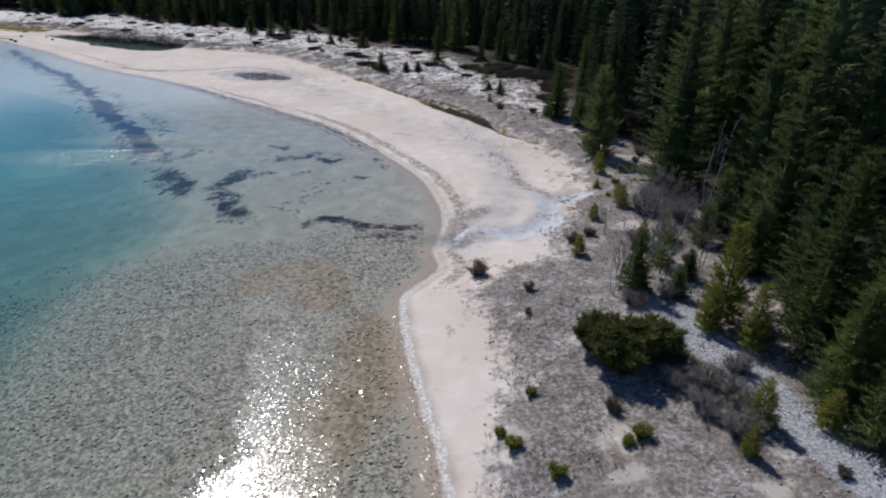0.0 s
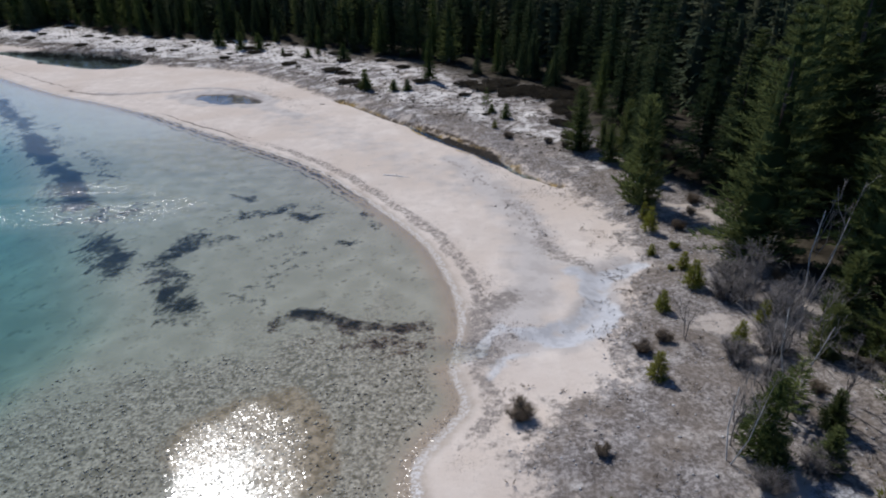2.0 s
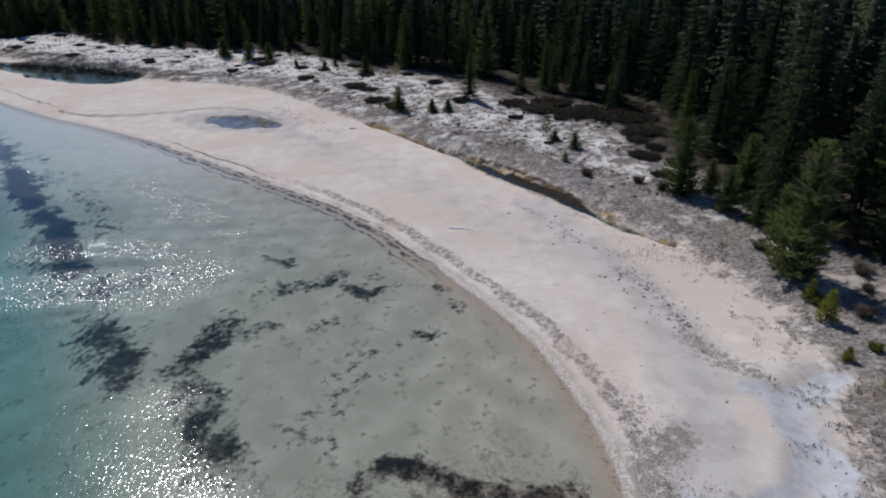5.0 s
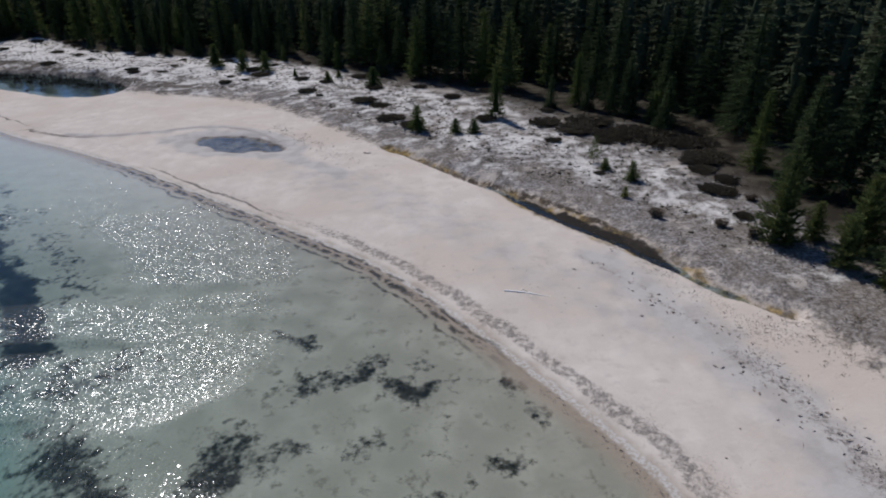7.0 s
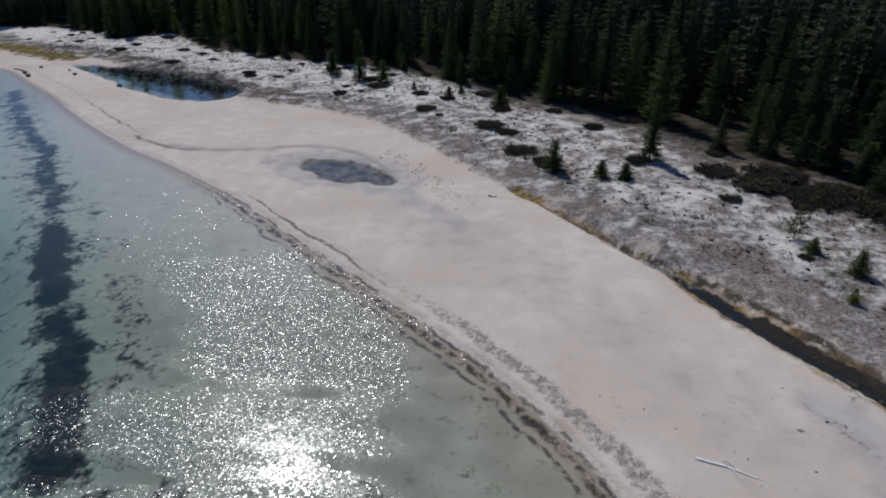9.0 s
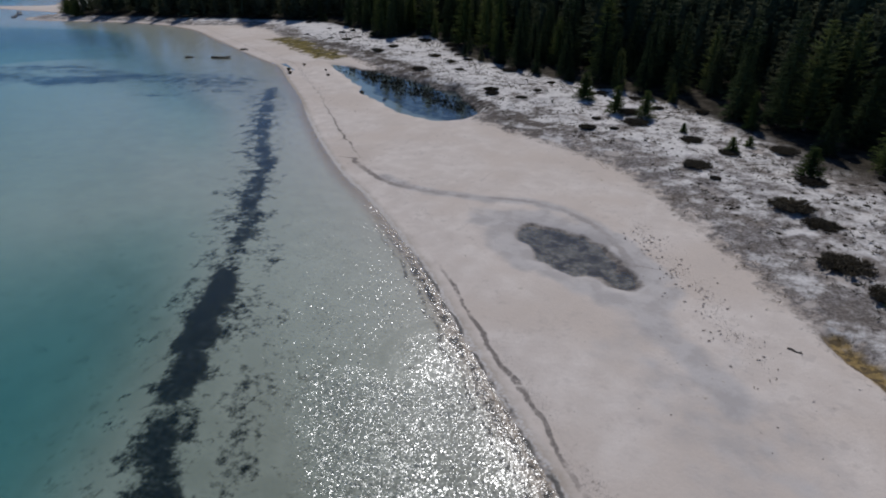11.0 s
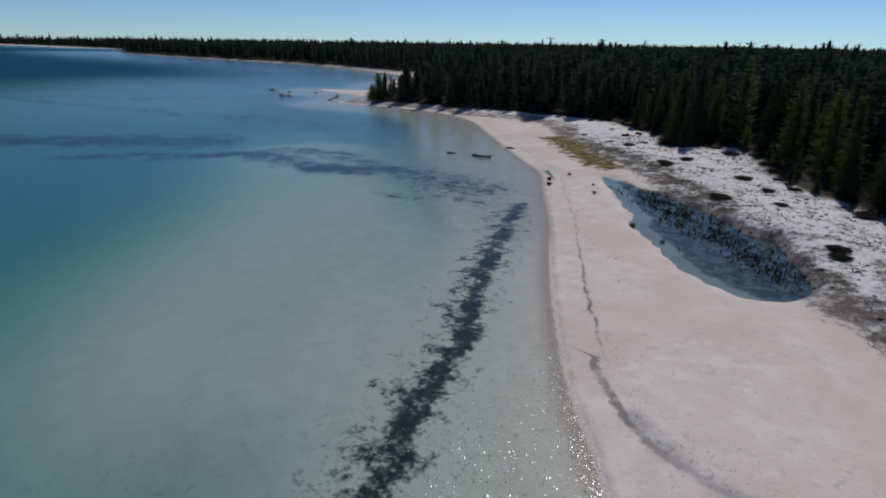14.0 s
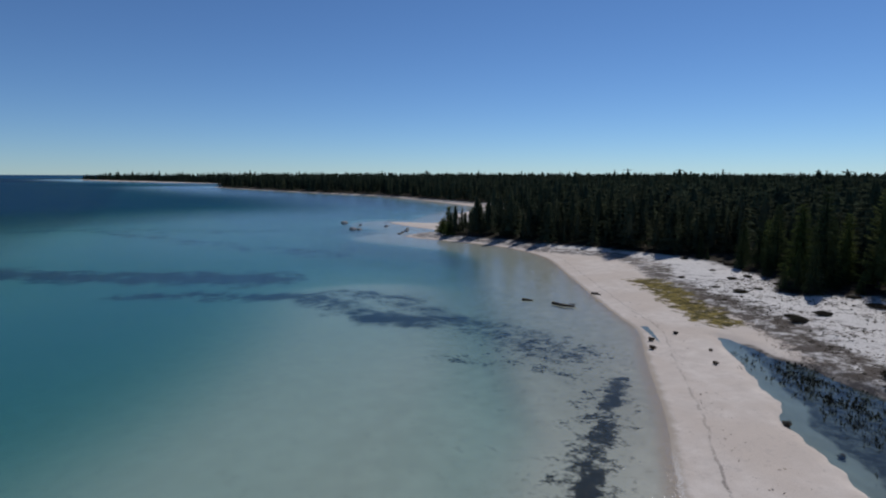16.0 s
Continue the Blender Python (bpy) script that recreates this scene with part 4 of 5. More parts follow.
edge = scatter((-215, 2), (32, 176), 3.4, 5)
e_z, e_d, e_v, e_f = terrain(edge)
near_edge = (e_f > 0.3) & (e_f < 8.5) & (edge[:, 0] > -112)
rows = [[(14.9, 51.2, 0.85, 0.95), (16.6, 54.5, 0.95, 1.0), (18.4, 49.8, 0.9, 1.1)], [(0.9, 82.6, 0.44, 1.25), (14.8, 20.4, 0.75, 1.25), (15.1, 17.6, 0.75, 1.2), (15.6, 14.6, 0.75, 1.2), (16.2, 18.6, 0.9, 1.2), (14.1, 17.4, 0.45, 1.5), (14.5, 15.4, 0.5, 1.5), (15.0, 12.8, 0.6, 1.4)],
        [(15.7, 38.0, 0.9, 1.25), (16.8, 27.6, 0.72, 1.05), (18.3, 33.3, 0.85, 1.0), (19.5, 42.5, 0.9, 1.1), (15.9, 23.2, 0.6, 1.1)], [(18.6, 46.6, 0.9, 1.2)]]
for (x, y), f in zip(edge[near_edge], e_f[near_edge]):
    if 24 < y < 58 and f < 4.2 or random.random() < (0.4 if f < 4 else 0.22):
        continue
    k = random.choices((0, 1, 2, 3), (0.12, 0.40, 0.40, 0.08) if y < 60 else (0.46, 0.14, 0.06, 0.34))[0]
    rows[k].append((x, y, random.uniform(0.35, 0.75) if f < 2.0 else random.uniform(0.5, 1.12), random.uniform(1.1, 1.5) if y < 60 else random.uniform(0.95, 1.5)))
fringe = scatter((-110, 57), (16, 160), 2.7, 7)
for (x, y), f in zip(fringe, terrain(fringe)[3]):
    if -0.8 < f < 1.6 and random.random() < 0.55:
        rows[random.choice((0, 3, 3, 1))].append((x, y, random.uniform(0.2, 0.5), random.uniform(1.2, 1.7)))
for (tree, share), places in zip(EDGE_TREES, rows):
    copies(tree, places, "trees along the forest edge")

# the wood behind them
WOOD_KINDS = []
for seed, tall, wide, shape, droop in ((11, 12, 2.7, 0.7, 0.2), (12, 10.5, 2.6, 0.5, 0.1), (13, 12.5, 3.0, 0.5, 0.0), (14, 10, 2.2, 0.75, 0.18), (15, 11.5, 2.5, 0.6, 0.2)):
    gen = np.random.default_rng(seed)
    WOOD_KINDS.append([crown(gen, tall, wide, 0.8, 15, 8, 3, 1.0, droop, shape, 0.35, 0.4), crown(gen, tall, wide * 1.1, 0.8, 8, 6, 1, 2.0, droop, shape, 0.3, 0.5)])


def grove(name, places, heights, detail, scale, seed, label):
    """Many trees deep in the wood, in one mesh."""
    gen = np.random.default_rng(seed)
    out = []
    for (x, y), z, s in zip(places, heights, scale):
        v, f = WOOD_KINDS[gen.integers(len(WOOD_KINDS))][detail]
        a = gen.random() * math.tau
        turn = np.array([[math.cos(a), math.sin(a), 0], [-math.sin(a), math.cos(a), 0], [0, 0, 1]])
        s *= 1.3 if gen.random() < 0.025 else 1
        b = s * gen.uniform(0.95, 1.45)
        out.append((v @ turn * (b, b, s * gen.uniform(0.85, 1.1)) + (x, y, z - 0.2), f))
    return tagged(new(name, mesh_of(name, *joined(out), FAR_WOOD)), label, "forest", kind="stuff")


ok = (e_f >= 8.5) & (e_f < 28) | (e_f > 0.3) & (e_f < 28) & (edge[:, 0] <= -112)
low_end = np.clip(1.0 - ramp(-edge[:, 0], 150, 180) * 0.5, 0.4, 1)
grove("forest", edge[ok], e_z[ok], 0, np.random.default_rng(3).uniform(0.5, 1.12, ok.sum()) * low_end[ok], 21, "dense dark conifer forest behind the beach")
deep = scatter((-420, 40), (75, 420), 5.2, 6)
z, d, v, f = terrain(deep)
ok = (f > 1.5) & ((f >= 28) | (deep[:, 0] < -213)) & (f < 110)
grove("deep_forest", deep[ok], z[ok], 1, np.random.default_rng(4).uniform(0.62, 1.15, ok.sum()), 22, "dense conifer forest stretching inland")
gen = np.random.default_rng(8)
r, a = 240 * (14 ** gen.random(9000)), np.radians(gen.uniform(10, 108, 9000))
far = np.stack([-35 - r * np.sin(a), 72 + r * np.cos(a)], 1)
z, d, v, f = terrain(far)
ok = (f > 1) & ((f > 110) | (far[:, 0] < -420))
grove("far_forest", far[ok], z[ok], 1, 0.85 + 0.3 * gen.random(ok.sum()) + np.minimum(r[ok] / 5000, 0.35), 23, "far conifer woods along the lake")
shoreward = scatter((-2400, -80), (-415, 360), 9.0, 9)
z, d, v, f = terrain(shoreward)
ok = (f > 0.5) & (f < 40)
grove("shore_forest", shoreward[ok], z[ok], 1, np.random.default_rng(10).uniform(0.8, 1.15, ok.sum()), 24, "dark wooded points across the bay")

# young trees and bushes on the dune
YOUNG_TREE = conifer("young_pine", 31, 3.0, 1.15, 0.1, 13, 8, 5, 0.42, YOUNG, "young yellow-green pine on the stony ground", -0.25, 0.6, 0.4, 0, 0.35)
copies(YOUNG_TREE, [(12.3, 22.5, 1.5, 0.78), (11.6, 22.0, 0.7, 1.1), (12.7, 20.6, 0.95, 0.85), (11.2, 16.8, 0.6, 1.2), (13.2, 16.4, 0.5, 1.3), (10.2, 15.4, 0.42, 1.0), (11.3, 39.2, 0.22, 1.5),
                    (12.1, 41.8, 0.5, 1.2), (12.3, 43.3, 0.36, 1.2), (11.9, 35.6, 0.46, 1.5), (9.8, 33.8, 0.33, 1.5), (8.0, 29.5, 0.4, 1.4), (13.4, 32.3, 0.36, 1.3), (11.8, 31.0, 0.36, 1.3), (12.2, 37.4, 0.3, 1.5), (6.1, 63.2, 0.25, 1.4)], "young pines")
BUSHY = conifer("bushy_pine", 34, 5.0, 1.75, 0.05, 18, 10, 7, 0.52, PINE, "bushy green pine standing before the forest", -0.15, 0.55, 0.4, 0.2, 0.45)
copies(BUSHY, [(11.6, 55.9, 0.95, 1.0), (13.4, 55.7, 0.42, 1.2), (14.7, 54.2, 0.8, 1.0), (12.8, 45.6, 1.3, 0.9), (14.2, 49.2, 0.6, 1.1), (13.1, 52.9, 0.55, 1.1), (16.6, 29.6, 0.8, 1.1), (15.4, 26.6, 0.7, 1.1), (12.4, 26.2, 0.3, 1.3), (11.3, 24.7, 0.3, 1.4), (9.6, 24.6, 0.28, 1.4), (16.0, 31.4, 0.7, 1.1), (14.6, 30.0, 0.45, 1.2)], "pines before the forest")
DARK_YOUNG = conifer("young_spruce", 32, 3.0, 1.5, 0.05, 14, 9, 5, 0.45, CEDAR, "young dark green spruce on the white dune", 0.02, 0.65, 0.35, 0.25)
copies(DARK_YOUNG, [(9.6, 25.3, 1.05, 0.72), (-32.4, 114.9, 0.95, 1.2), (-27.7, 110.3, 0.9, 1.1), (-24.7, 109.6, 0.85, 1.1), (-20.6, 106.8, 0.3, 1.4), (-16.1, 102.1, 0.42, 1.5), (-10.6, 98.5, 0.75, 1.4),
                    (-6.3, 80.2, 0.75, 1.1), (-3.1, 78.8, 0.42, 1.5), (-1.6, 78.1, 0.4, 1.6), (7.4, 65.6, 0.45, 1.2), (6.4, 68.1, 0.28, 1.6), (14.7, 80.0, 0.8, 1.2), (-15.0, 104.6, 0.3, 1.6),
                    (-180.7, 147.2, 2.2, 0.8), (-172, 141.0, 0.9, 1.8), (-168, 140.8, 1.1, 1.6), (-177, 143.5, 1.2, 1.6), (14.0, 51.0, 0.55, 1.1)], "young spruces on the dune")
OPEN_PINE = conifer("pine_sapling", 33, 2.0, 0.7, 0.3, 7, 5, 3, 0.42, PINE, "thin grey-green pine sapling with open boughs", -0.3, 0.5, 0.4, 0)
copies(OPEN_PINE, [(6.1, 69.7, 1.0, 1.0), (11.3, 26.8, 1.2, 1.0), (9.7, 26.0, 0.9, 1.1)], "pine saplings")
JUNIPER_BUSH = shrub("juniper_bush", 41, 2.1, 2.0, 48, 190, 0.34, JUNIPER, "large dark green juniper clump on stony ground")
copies(JUNIPER_BUSH, [(7.6, 20.0, 1.0, 0.8), (8.8, 20.4, 0.85, 0.75), (6.9, 21.0, 0.8, 0.7)], "juniper clump")
LOW_BUSH = shrub("low_bush", 42, 0.5, 0.5, 12, 36, 0.2, YOUNG, "small yellow-green bush on the stony ground")
copies(LOW_BUSH, [(7.2, 16.2, 0.9, 1.0), (6.6, 16.0, 0.6, 1.1), (4.2, 15.0, 0.9, 0.9), (3.1, 16.3, 0.8, 1.0), (4.0, 18.7, 0.6, 1.0), (2.7, 16.9, 0.6, 1.0), (4.6, 23.9, 0.5, 1.0), (12.6, 39.6, 0.7, 1.0),
                  (11.6, 37.4, 0.5, 1.0), (11.0, 17.9, 1.0, 1.1), (10.1, 19.4, 0.9, 1.2), (12.4, 43.0, 0.8, 1.0)], "small bushes")
HEATHER = foliage_material("brown_heath", (0.042, 0.036, 0.027), (0.135, 0.112, 0.078), 0.15)
HEATH = shrub("heath_mat", 43, 1.3, 0.34, 130, 36, 0.13, HEATHER, "low dark brown mat of creeping heath on the dune", thin=0.13)
mats = [(12.7, 66.6, 0.9, 1.0), (11.6, 63.2, 0.9, 0.9), (13.4, 64.6, 0.8, 1.0), (5.8, 67.4, 0.4, 1.0), (14.2, 68.6, 1.2, 1.3), (12.6, 73.4, 1.3, 1.4), (9.8, 75.4, 1.3, 1.4), (7.0, 77.6, 1.3, 1.3), (5.0, 80.4, 1.1, 1.3), (11.4, 76.4, 1.4, 1.4), (14.6, 72.0, 1.4, 1.3),
        (8.6, 79.6, 1.5, 1.3), (15.2, 75.6, 1.6, 1.3), (-17.9, 97.4, 0.8, 1.3), (-11.4, 91.6, 0.9, 1.5), (-8.6, 84.2, 0.9, 1.5), (-9.7, 89.4, 0.8, 1.3), (-10.4, 96.8, 0.8, 1.3), (-16.2, 101.6, 0.7, 1.2), (-32.8, 117.4, 0.8, 1.2), (-72.1, 132.1, 0.9, 1.0)]
gen = np.random.default_rng(44)
spots = scatter((-110, 60), (16, 165), 3.4, 45)
m_z, m_d, m_v, m_f = terrain(spots)
for (x, y), v, f in zip(spots, m_v, m_f):
    if -2.6 < f < 0.4 and gen.random() < 0.75 or v > 4 and f < -2.6 and gen.random() < (0.26 if x > -50 else 0.2):
        mats.append((x, y, gen.uniform(0.5, 1.1), gen.uniform(0.7, 1.2)))
copies(HEATH, mats, "creeping shrubs on the dune")
BROWN = foliage_material("dead_brush", (0.08, 0.062, 0.047), (0.22, 0.175, 0.13), 0.1)
STRAW = foliage_material("dry_grass", (0.075, 0.058, 0.042), (0.30, 0.245, 0.175), 0.2)
PALE_BARK = bark_material("pale_birch_bark", (0.30, 0.28, 0.26), (0.55, 0.53, 0.50))
GREY_BARK = bark_material("grey_twigs", (0.11, 0.095, 0.085), (0.24, 0.215, 0.195))
BRUSH = shrub("dry_brush", 46, 0.6, 0.7, 26, 34, 0.26, BROWN, "dry brown leafless brush", thin=0.022)
brush = [(2.6, 28.1, 1.1, 1.0), (8.0, 31.2, 0.8, 1.0), (17.0, 52.4, 1.5, 1.2), (16.2, 50.6, 1.3, 1.1), (4.9, 25.9, 0.6, 1.0), (-57.2, 107.7, 0.6, 1.0), (-75.6, 115.1, 0.6, 1.1), (-75.9, 118.7, 0.45, 1.2), (-73.5, 113.1, 0.6, 1.1),
         (-67.4, 113.9, 0.45, 1.2), (-53.4, 106.9, 0.5, 1.0), (-70.3, 116.8, 0.35, 1.0)]
spots = scatter((3, 10), (18, 62), 2.3, 47)
m_z, m_d, m_v, m_f = terrain(spots)
for (x, y), v, f in zip(spots, m_v, m_f):
    if v > 1.5 and f < 0 and gen.random() < (0.16 if y < 34 else 0.3) + 0.25 * (f > -4):
        brush.append((x, y, gen.uniform(0.35, 0.9), gen.uniform(0.8, 1.5)))
copies(BRUSH, brush, "dry brush behind the beach")
THICKET = shrub("bare_shrub", 48, 0.9, 1.1, 30, 40, 0.34, GREY_BARK, "leafless grey shrub with a haze of fine twigs", thin=0.014)
copies(THICKET, [(10.2, 18.6, 1.0, 1.0), (10.9, 17.6, 0.9, 1.1), (9.6, 17.4, 0.8, 1.1), (10.4, 16.4, 0.8, 1.2), (9.0, 18.7, 0.7, 1.0), (11.6, 19.3, 0.8, 1.0), (11.6, 28.2, 1.0, 1.1), (12.8, 30.4, 1.1, 1.1), (12.9, 34.2, 1.2, 1.1), (13.9, 35.6, 1.1, 1.2),
                 (11.2, 30.0, 0.9, 1.1), (14.6, 33.0, 1.2, 1.1), (15.2, 38.0, 1.0, 1.2), (11.0, 24.6, 0.8, 1.1), (9.2, 24.0, 0.7, 1.1), (13.6, 21.4, 0.8, 1.1)], "grey thicket")
copies(bare_tree("birch", 51, 6.0, 2, PALE_BARK, "leafless birch with pale double trunk", twig=0.6, spread=0.3, stout=0.0055, base=0.72), [(16.2, 33.9, 0.95, 1.0), (12.0, 27.9, 0.8, 1.1), (8.5, 25.1, 0.62, 1.1)], "pale birches")
copies(bare_tree("bare_tree", 52, 4.2, 2, GREY_BARK, "leafless grey tree with fine spreading twigs", stout=0.008), [(11.6, 28.3, 1.1, 1.1), (13.3, 33.4, 0.9, 1.2), (9.9, 31.6, 0.5, 1.0), (9.0, 25.9, 0.8, 0.9), (14.4, 31.0, 0.8, 1.2), (13.4, 27.2, 0.7, 1.2)], "leafless trees")

# driftwood, stones and litter
DRIFT = bark_material("bleached_driftwood", (0.72, 0.68, 0.62), (0.86, 0.83, 0.78))
DARK_LOG = bark_material("dark_waterlogged_wood", (0.035, 0.028, 0.022), (0.10, 0.08, 0.06))


def log(name, x, y, turn, long, thick, material, label, stubs=3, z=None):
    gen = np.random.default_rng(int(abs(x * 10) + abs(y * 7)))
    thing = tagged(new(name), label, "driftwood")
    pts = [(long * (s - 0.5), gen.normal(0, 0.03 * long), thick * 0.9 + gen.normal(0, 0.1 * thick)) for s in np.linspace(0, 1, 6)]
    part("stem", tube(pts, [thick, thick * 1.05, thick * 0.9, thick * 0.8, thick * 0.6, thick * 0.3], 8), material, thing)
    for _ in range(stubs):
        p = np.array(pts[gen.integers(1, 5)])
        part("branch", tube([p, p + (gen.normal(0, 0.15) * long, gen.choice((-1, 1)) * 0.12 * long, thick * 0.6), p + (gen.normal(0, 0.2) * long, gen.choice((-1, 1)) * 0.2 * long, thick * 1.2)], [thick * 0.5, thick * 0.35, thick * 0.12], 5), material, thing)
    return stand(thing, x, y, 1.0, turn, 1.0, z)


log("driftwood_log", -2.2, 52.9, -22, 2.2, 0.045, DRIFT, "bleached driftwood branch lying on the sand", 1)
log("driftwood_log", -10.5, 75.4, -15, 0.6, 0.05, DARK_LOG, "short dark log lying on the sand", 1)
log("sunken_log", -92, 117.3, 15, 3.2, 0.2, DARK_LOG, "dark snag lying in the shallow water", 4, -0.05)
log("sunken_log", -96.5, 115.2, 40, 1.4, 0.16, DARK_LOG, "dark snag lying in the shallow water", 1, -0.05)
log("driftwood_log", -95.5, 125.6, 10, 1.6, 0.14, DARK_LOG, "dark driftwood log at the waterline", 2)


def boulder(name, x, y, size, material, label, z=None):
    gen = np.random.default_rng(int(abs(x * 3 + y * 11)))
    bm = bmesh.new()
    bmesh.ops.create_icosphere(bm, subdivisions=2, radius=1)
    for v in bm.verts:
        v.co *= 1 + 0.35 * noise.noise(v.co * 1.3 + Vector((x, y, 0)))
        v.co.z *= 0.6
        v.co *= size
    me = bpy.data.meshes.new(name)
    bm.to_mesh(me)
    bm.free()
    me.materials.append(material)
    return stand(tagged(new(name, me), label, "rock"), x, y, 1, float(gen.uniform(0, 360)), 1, z)


ROCK = bark_material("lake_stone", (0.10, 0.095, 0.09), (0.36, 0.34, 0.32))
for x, y, size in ((-223, 130.5, 1.3), (-200.6, 126.2, 1.2), (-199, 127.5, 0.8), (-214, 133, 0.6), (-207, 139, 0.7), (-190, 138.5, 0.7), (-183, 133.5, 0.6), (-195, 141, 0.6), (-187, 136, 0.5)):
    boulder("boulder", x, y, size, ROCK, "grey boulder standing out of the shallow lake", 0.05)


def litter(name, places, size, material, label, category, seed, upright=0.0, blades=1, flat_z=None):
    """Countless small scraps or tufts on the ground, in one mesh."""
    gen = np.random.default_rng(seed)
    places = np.repeat(places, blades, 0) + gen.normal(0, 0.06, (len(places) * blades, 2)) * (blades > 1)
    z = ground_at(places) if flat_z is None else np.full(len(places), flat_z)
    k = len(places)
    t = gen.uniform(0, math.tau, k)
    way = np.stack([np.cos(t), np.sin(t), gen.uniform(0.0, 0.25, k) + upright], 1)
    long = np.repeat(gen.uniform(0.5, 1.6, k // blades), blades) * size
    v, f = sprays(np.column_stack([places, z + 0.02]), way, long, long * (0.22 if upright < 0.3 else 0.07), gen)
    v[:, 2] = np.maximum(v[:, 2], np.repeat(z, 4) + 0.008)
    return tagged(new(name, mesh_of(name, v, f, material)), label, category, kind="stuff")


KNOB = np.array([(1, 0, 0), (0, 1, 0), (-1, 0, 0), (0, -1, 0), (0, 0, 0.7), (0, 0, -0.7)])
SIDES = np.array([(0, 1, 4), (1, 2, 4), (2, 3, 4), (3, 0, 4), (1, 0, 5), (2, 1, 5), (3, 2, 5), (0, 3, 5)])


def lumps(name, places, low, high, bias, material, label, category, seed, tall=1.0):
    """Countless small uneven stones or clods on the ground, in one mesh."""
    gen = np.random.default_rng(seed)
    k = len(places)
    size = low + (high - low) * gen.random(k) ** bias
    v = KNOB[None] * gen.uniform(0.6, 1.4, (k, 6, 1)) * size[:, None, None] * (1, 1, tall) + np.column_stack([places, ground_at(places) + 0.01])[:, None]
    f = SIDES[None] + 6 * np.arange(k)[:, None, None]
    return tagged(new(name, mesh_of(name, v.reshape(-1, 3), f.reshape(-1, 3), material)), label, category, kind="stuff")


def along(line, count, spread, seed, clump=0.5):
    """Places strewn along a line of the plan, in uneven clumps."""
    gen = np.random.default_rng(seed)
    line = np.asarray(line)
    steps = np.r_[0, np.cumsum(np.linalg.norm(np.diff(line, axis=0), axis=1))]
    s = gen.random(count) * steps[-1]
    p = np.stack([np.interp(s, steps, line[:, 0]), np.interp(s, steps, line[:, 1])], 1) + gen.normal(0, spread, (count, 2))
    return p[rough(p, 1.4, seed, 3) > clump * gen.uniform(-1, 0.6, count) * 0.6]


WRACK = bark_material("dry_shore_wrack", (0.09, 0.075, 0.064), (0.24, 0.205, 0.175))
beach = SHORE[(SHORE[:, 1] > 26) & (SHORE[:, 1] < 125) & (SHORE[:, 0] > -100)]
way = np.gradient(beach, axis=0)
land_side = np.stack([way[:, 1], -way[:, 0]], 1) / np.linalg.norm(way, axis=1)[:, None]
south = beach[:, 1] < 70
litter("wrack", np.vstack([along((beach + land_side * 1.25)[south], 9000, 0.22, 61), along((beach + land_side * 1.5)[beach[:, 1] < 46], 4000, 0.4, 62), along((beach + land_side * 2.6)[~south], 5000, 0.13, 63)]),
       0.03, WRACK, "dark dry wrack strewn along the shoreline", "debris", 64)
strand = [spline(p) for p in ([(-43.5, 88.6), (-41.5, 87), (-39.5, 85.6), (-36.5, 85.1), (-33, 85)], [(10.2, 46), (7.2, 49), (5.6, 47), (6.2, 43.4), (6.4, 40.4), (7.2, 39.2)], [(-20, 86), (-16.5, 81), (-13.4, 76.4), (-11.4, 73.2)],
                                 [(4.4, 56), (5.6, 52.4), (7.4, 48.6)], [(3, 32.6), (2.2, 35.5), (2.6, 38)], [(-21, 92), (-12, 86), (-9, 80)])]
litter("beach_debris", np.vstack([along(line, 1300 if k else 300, 0.5, 65 + k, 0.9) for k, line in enumerate(strand)]), 0.055, WRACK, "bark and twig scraps strewn over the sand", "debris", 70)
spots = scatter((-90, 12), (17, 150), 0.42, 71)
m_z, m_d, m_v, m_f = terrain(spots)
wild = rough(spots, 2.2, 72) + 0.4 * rough(spots, 7, 73)
ok = (m_v > -0.8 + 0.8 * rough(spots, 1.2, 74)) & (m_f < 1) & (wild > 0.05) & (gen.random(len(spots)) < 0.55)
litter("dune_grass", spots[ok], 0.17, STRAW, "dry tufts of grass and heath on the dune", "grass", 75, 0.9, 5)
spots = scatter((-60, 12), (16, 110), 0.5, 76)
m_z, m_d, m_v, m_f = terrain(spots)
ok = (m_v > 0) & (m_f < 0.5) & (gen.random(len(spots)) < 0.35)
litter("dead_twigs", spots[ok], 0.2, GREY_BARK, "dead grey twigs and bark on the ground", "debris", 77, 0.31)
DEAD_REED = foliage_material("dead_reeds", (0.02, 0.017, 0.013), (0.07, 0.055, 0.04), 0.05)
reeds = along(spline([(-68, 120.4), (-61, 116.6), (-54, 113.0), (-47.4, 109.6), (-42.6, 106.4)]), 2600, 1.3, 78, 0.9)
litter("reeds", reeds, 0.3, DEAD_REED, "dark dead reeds standing in the lagoon", "reeds", 79, 3.0, 3, 0.0)
BARK_FLAKE = bark_material("weathered_bark", (0.15, 0.122, 0.10), (0.30, 0.25, 0.21))
scraps = [along(spline(line), count, 0.65, 110 + count, 0.9) for line, count in (([(-19, 84), (-16.2, 80), (-13.2, 75.6), (-11.2, 72.6)], 240), ([(1.4, 56), (2.8, 53.8), (4.2, 50.3), (5.8, 49), (7.4, 48)], 90), ([(4.9, 47.6), (6, 44), (6.2, 42)], 110), ([(-96, 130), (-80, 120.6), (-62, 106.6), (-48, 96)], 120))]
litter("bark_scraps", np.vstack(scraps), 0.17, BARK_FLAKE, "dark flakes of bark lying on the sand", "debris", 111)
spots = scatter((-80, 28), (12, 128), 0.55, 88)
m_z, m_d, m_v, m_f = terrain(spots)
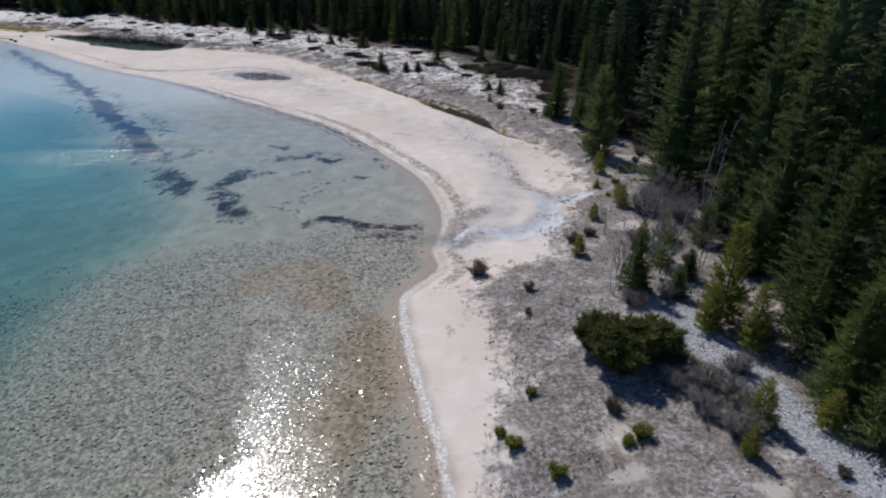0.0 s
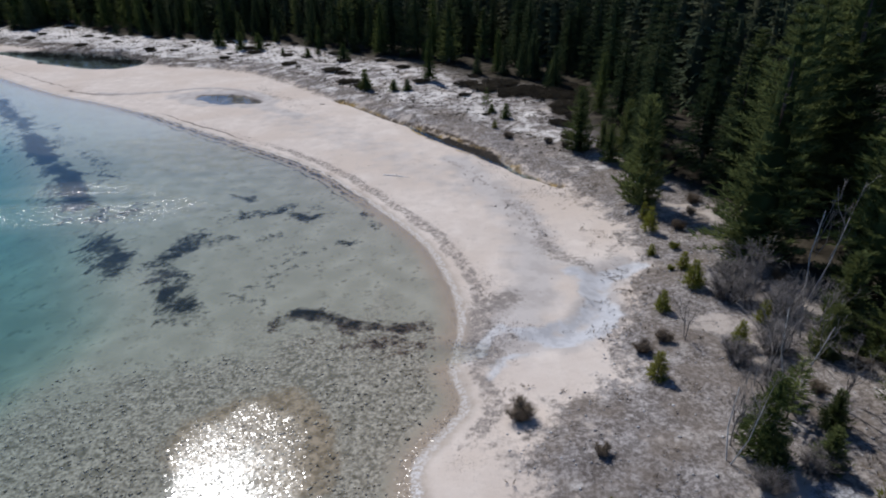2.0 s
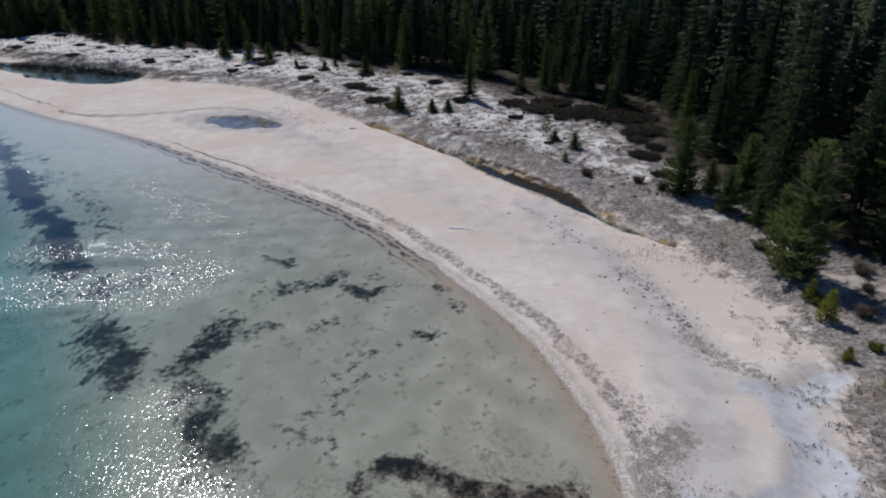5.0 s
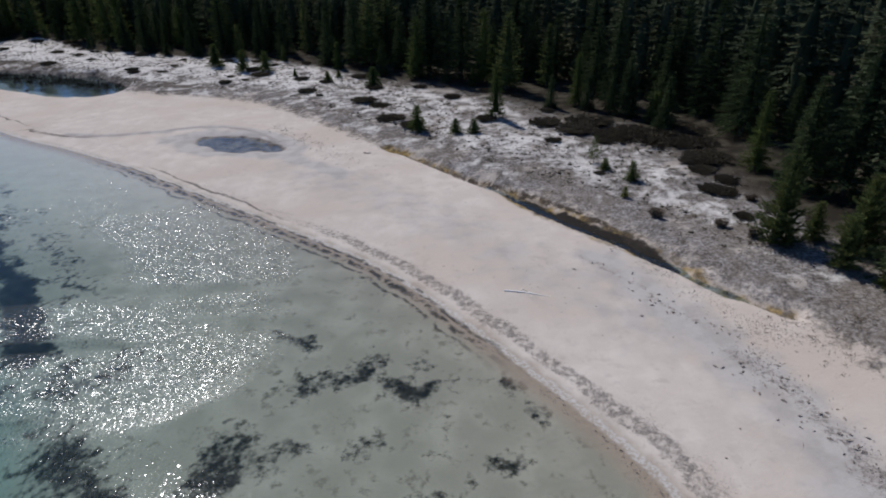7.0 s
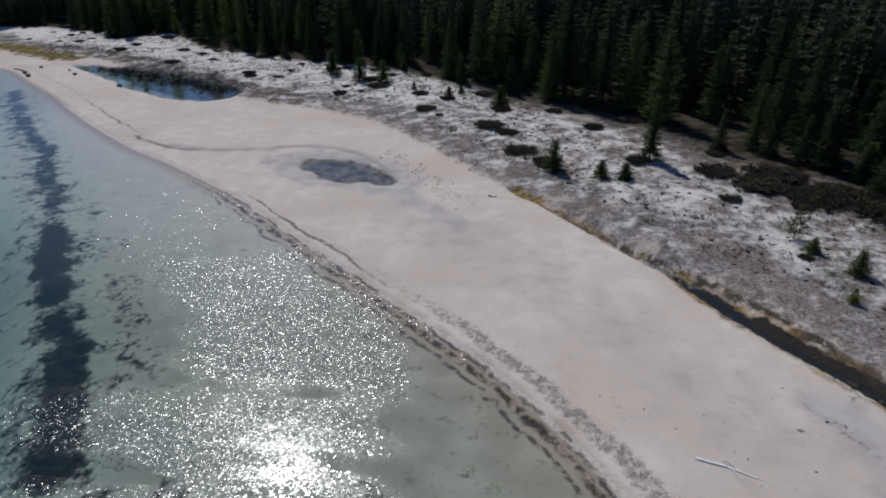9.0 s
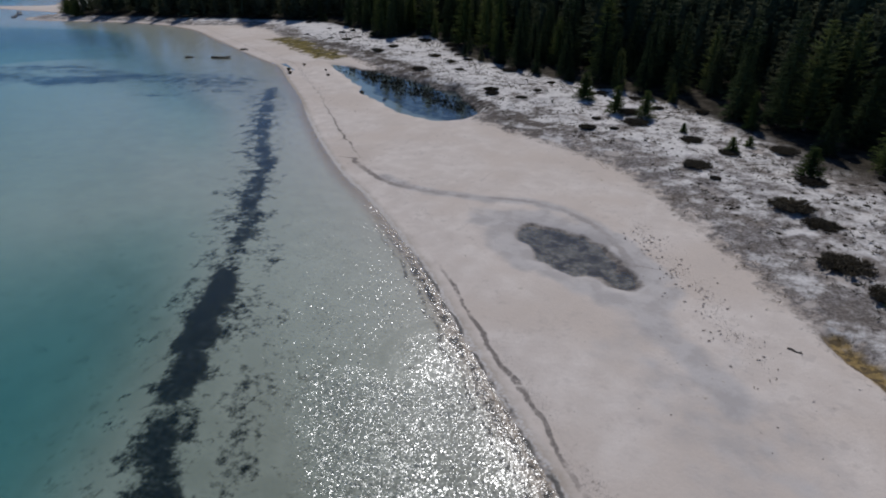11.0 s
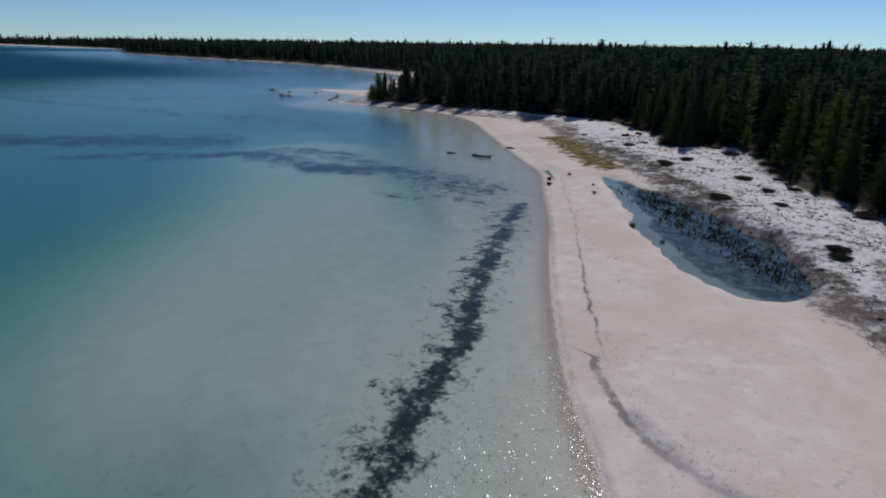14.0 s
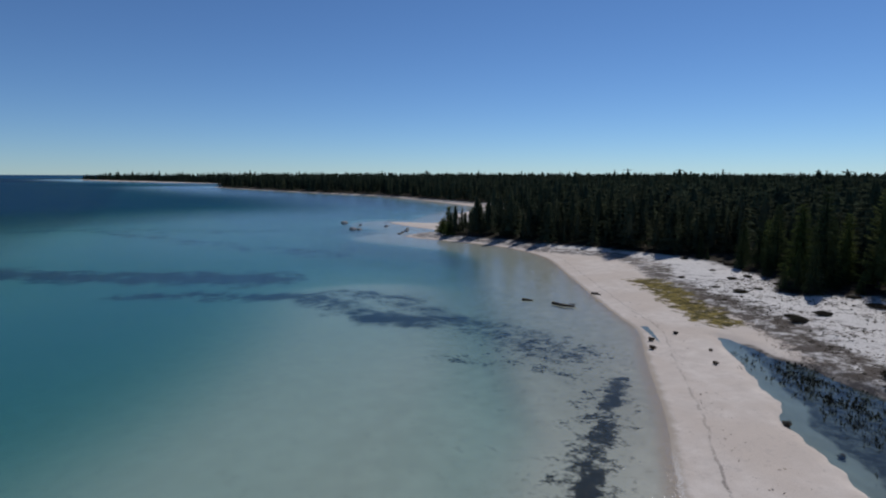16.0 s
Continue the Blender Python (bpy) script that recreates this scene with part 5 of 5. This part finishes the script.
ok = (m_v < 0.5) & (m_d > 2.2) & (rough(spots, 2.6, 89) + 0.25 * ramp(m_v, -6, -1) > 0.1) & (gen.random(len(spots)) < 0.22)
lumps("sand_scraps", spots[ok], 0.012, 0.045, 2.5, WRACK, "small dark scraps and pebbles on the sand", "debris", 90, 0.5)
spots = scatter((0, 12), (14, 62), 0.33, 81)
m_z, m_d, m_v, m_f = terrain(spots)
ok = (m_v > -2.2) & (m_v < 4.5) & (m_f < 0) & (m_d > 1.6) & (rough(spots, 1.1, 82) > 0.2 + 0.12 * ramp(-m_v, 0.5, 2)) & (gen.random(len(spots)) < 0.75)
litter("beach_grass", spots[ok], 0.13, BROWN, "sparse dark tufts of beach grass on the sand", "grass", 83, 0.7, 8)
spots = scatter((-95, 55), (14, 160), 0.55, 84)
m_z, m_d, m_v, m_f = terrain(spots)
ok = (m_v > 2.5) & (m_f < -0.5) & (rough(spots, 1.3, 85) + 0.3 * rough(spots, 6, 87) > 0.02) & (gen.random(len(spots)) < 0.7)
litter("dune_heath", spots[ok], 0.23, HEATHER, "small dark clumps of heath dotting the white dune", "heath", 86, 0.5, 9)
spots = scatter((-90, 58), (14, 158), 0.8, 105)
m_z, m_d, m_v, m_f = terrain(spots)
ok = (m_v > 2.2) & (m_f < -0.8) & (rough(spots, 2.4, 106) + 0.3 * rough(spots, 8, 107) > -0.1) & (gen.random(len(spots)) < 0.55)
lumps("heath_tufts", spots[ok], 0.06, 0.2, 1.6, HEATHER, "small round dark tufts scattered over the white dune", "heath", 108, 0.75)
spots = scatter((2, 8), (16, 42), 0.24, 94)
m_z, m_d, m_v, m_f = terrain(spots)
spots = spots[(m_v > -0.6) & (m_f < 1) & (gen.random(len(spots)) < 0.3 + 0.3 * rough(spots, 2.4, 95))]
PEBBLE = foliage_material("pale_pebbles", (0.22, 0.21, 0.205), (0.62, 0.60, 0.58), 0.0)
lumps("pebbles", spots, 0.02, 0.08, 3, PEBBLE, "pale loose pebbles on the stony ground", "pebbles", 101)
spots = scatter((-22, 5), (0, 33), 0.2, 97)
m_z, m_d, m_v, m_f = terrain(spots)
spots = spots[(m_d < -0.5) & (gen.random(len(spots)) < 0.42 + 0.5 * rough(spots, 3, 98) - 0.25 * ramp(spots[:, 1], 26, 33))]
LAKE_STONE = foliage_material("algae_grey_stones", (0.10, 0.09, 0.068), (0.52, 0.48, 0.40), 0.0)
lumps("lake_cobbles", spots, 0.03, 0.09, 2.0, LAKE_STONE, "grey and brown cobbles on the lake bed", "stones", 102, 0.6)
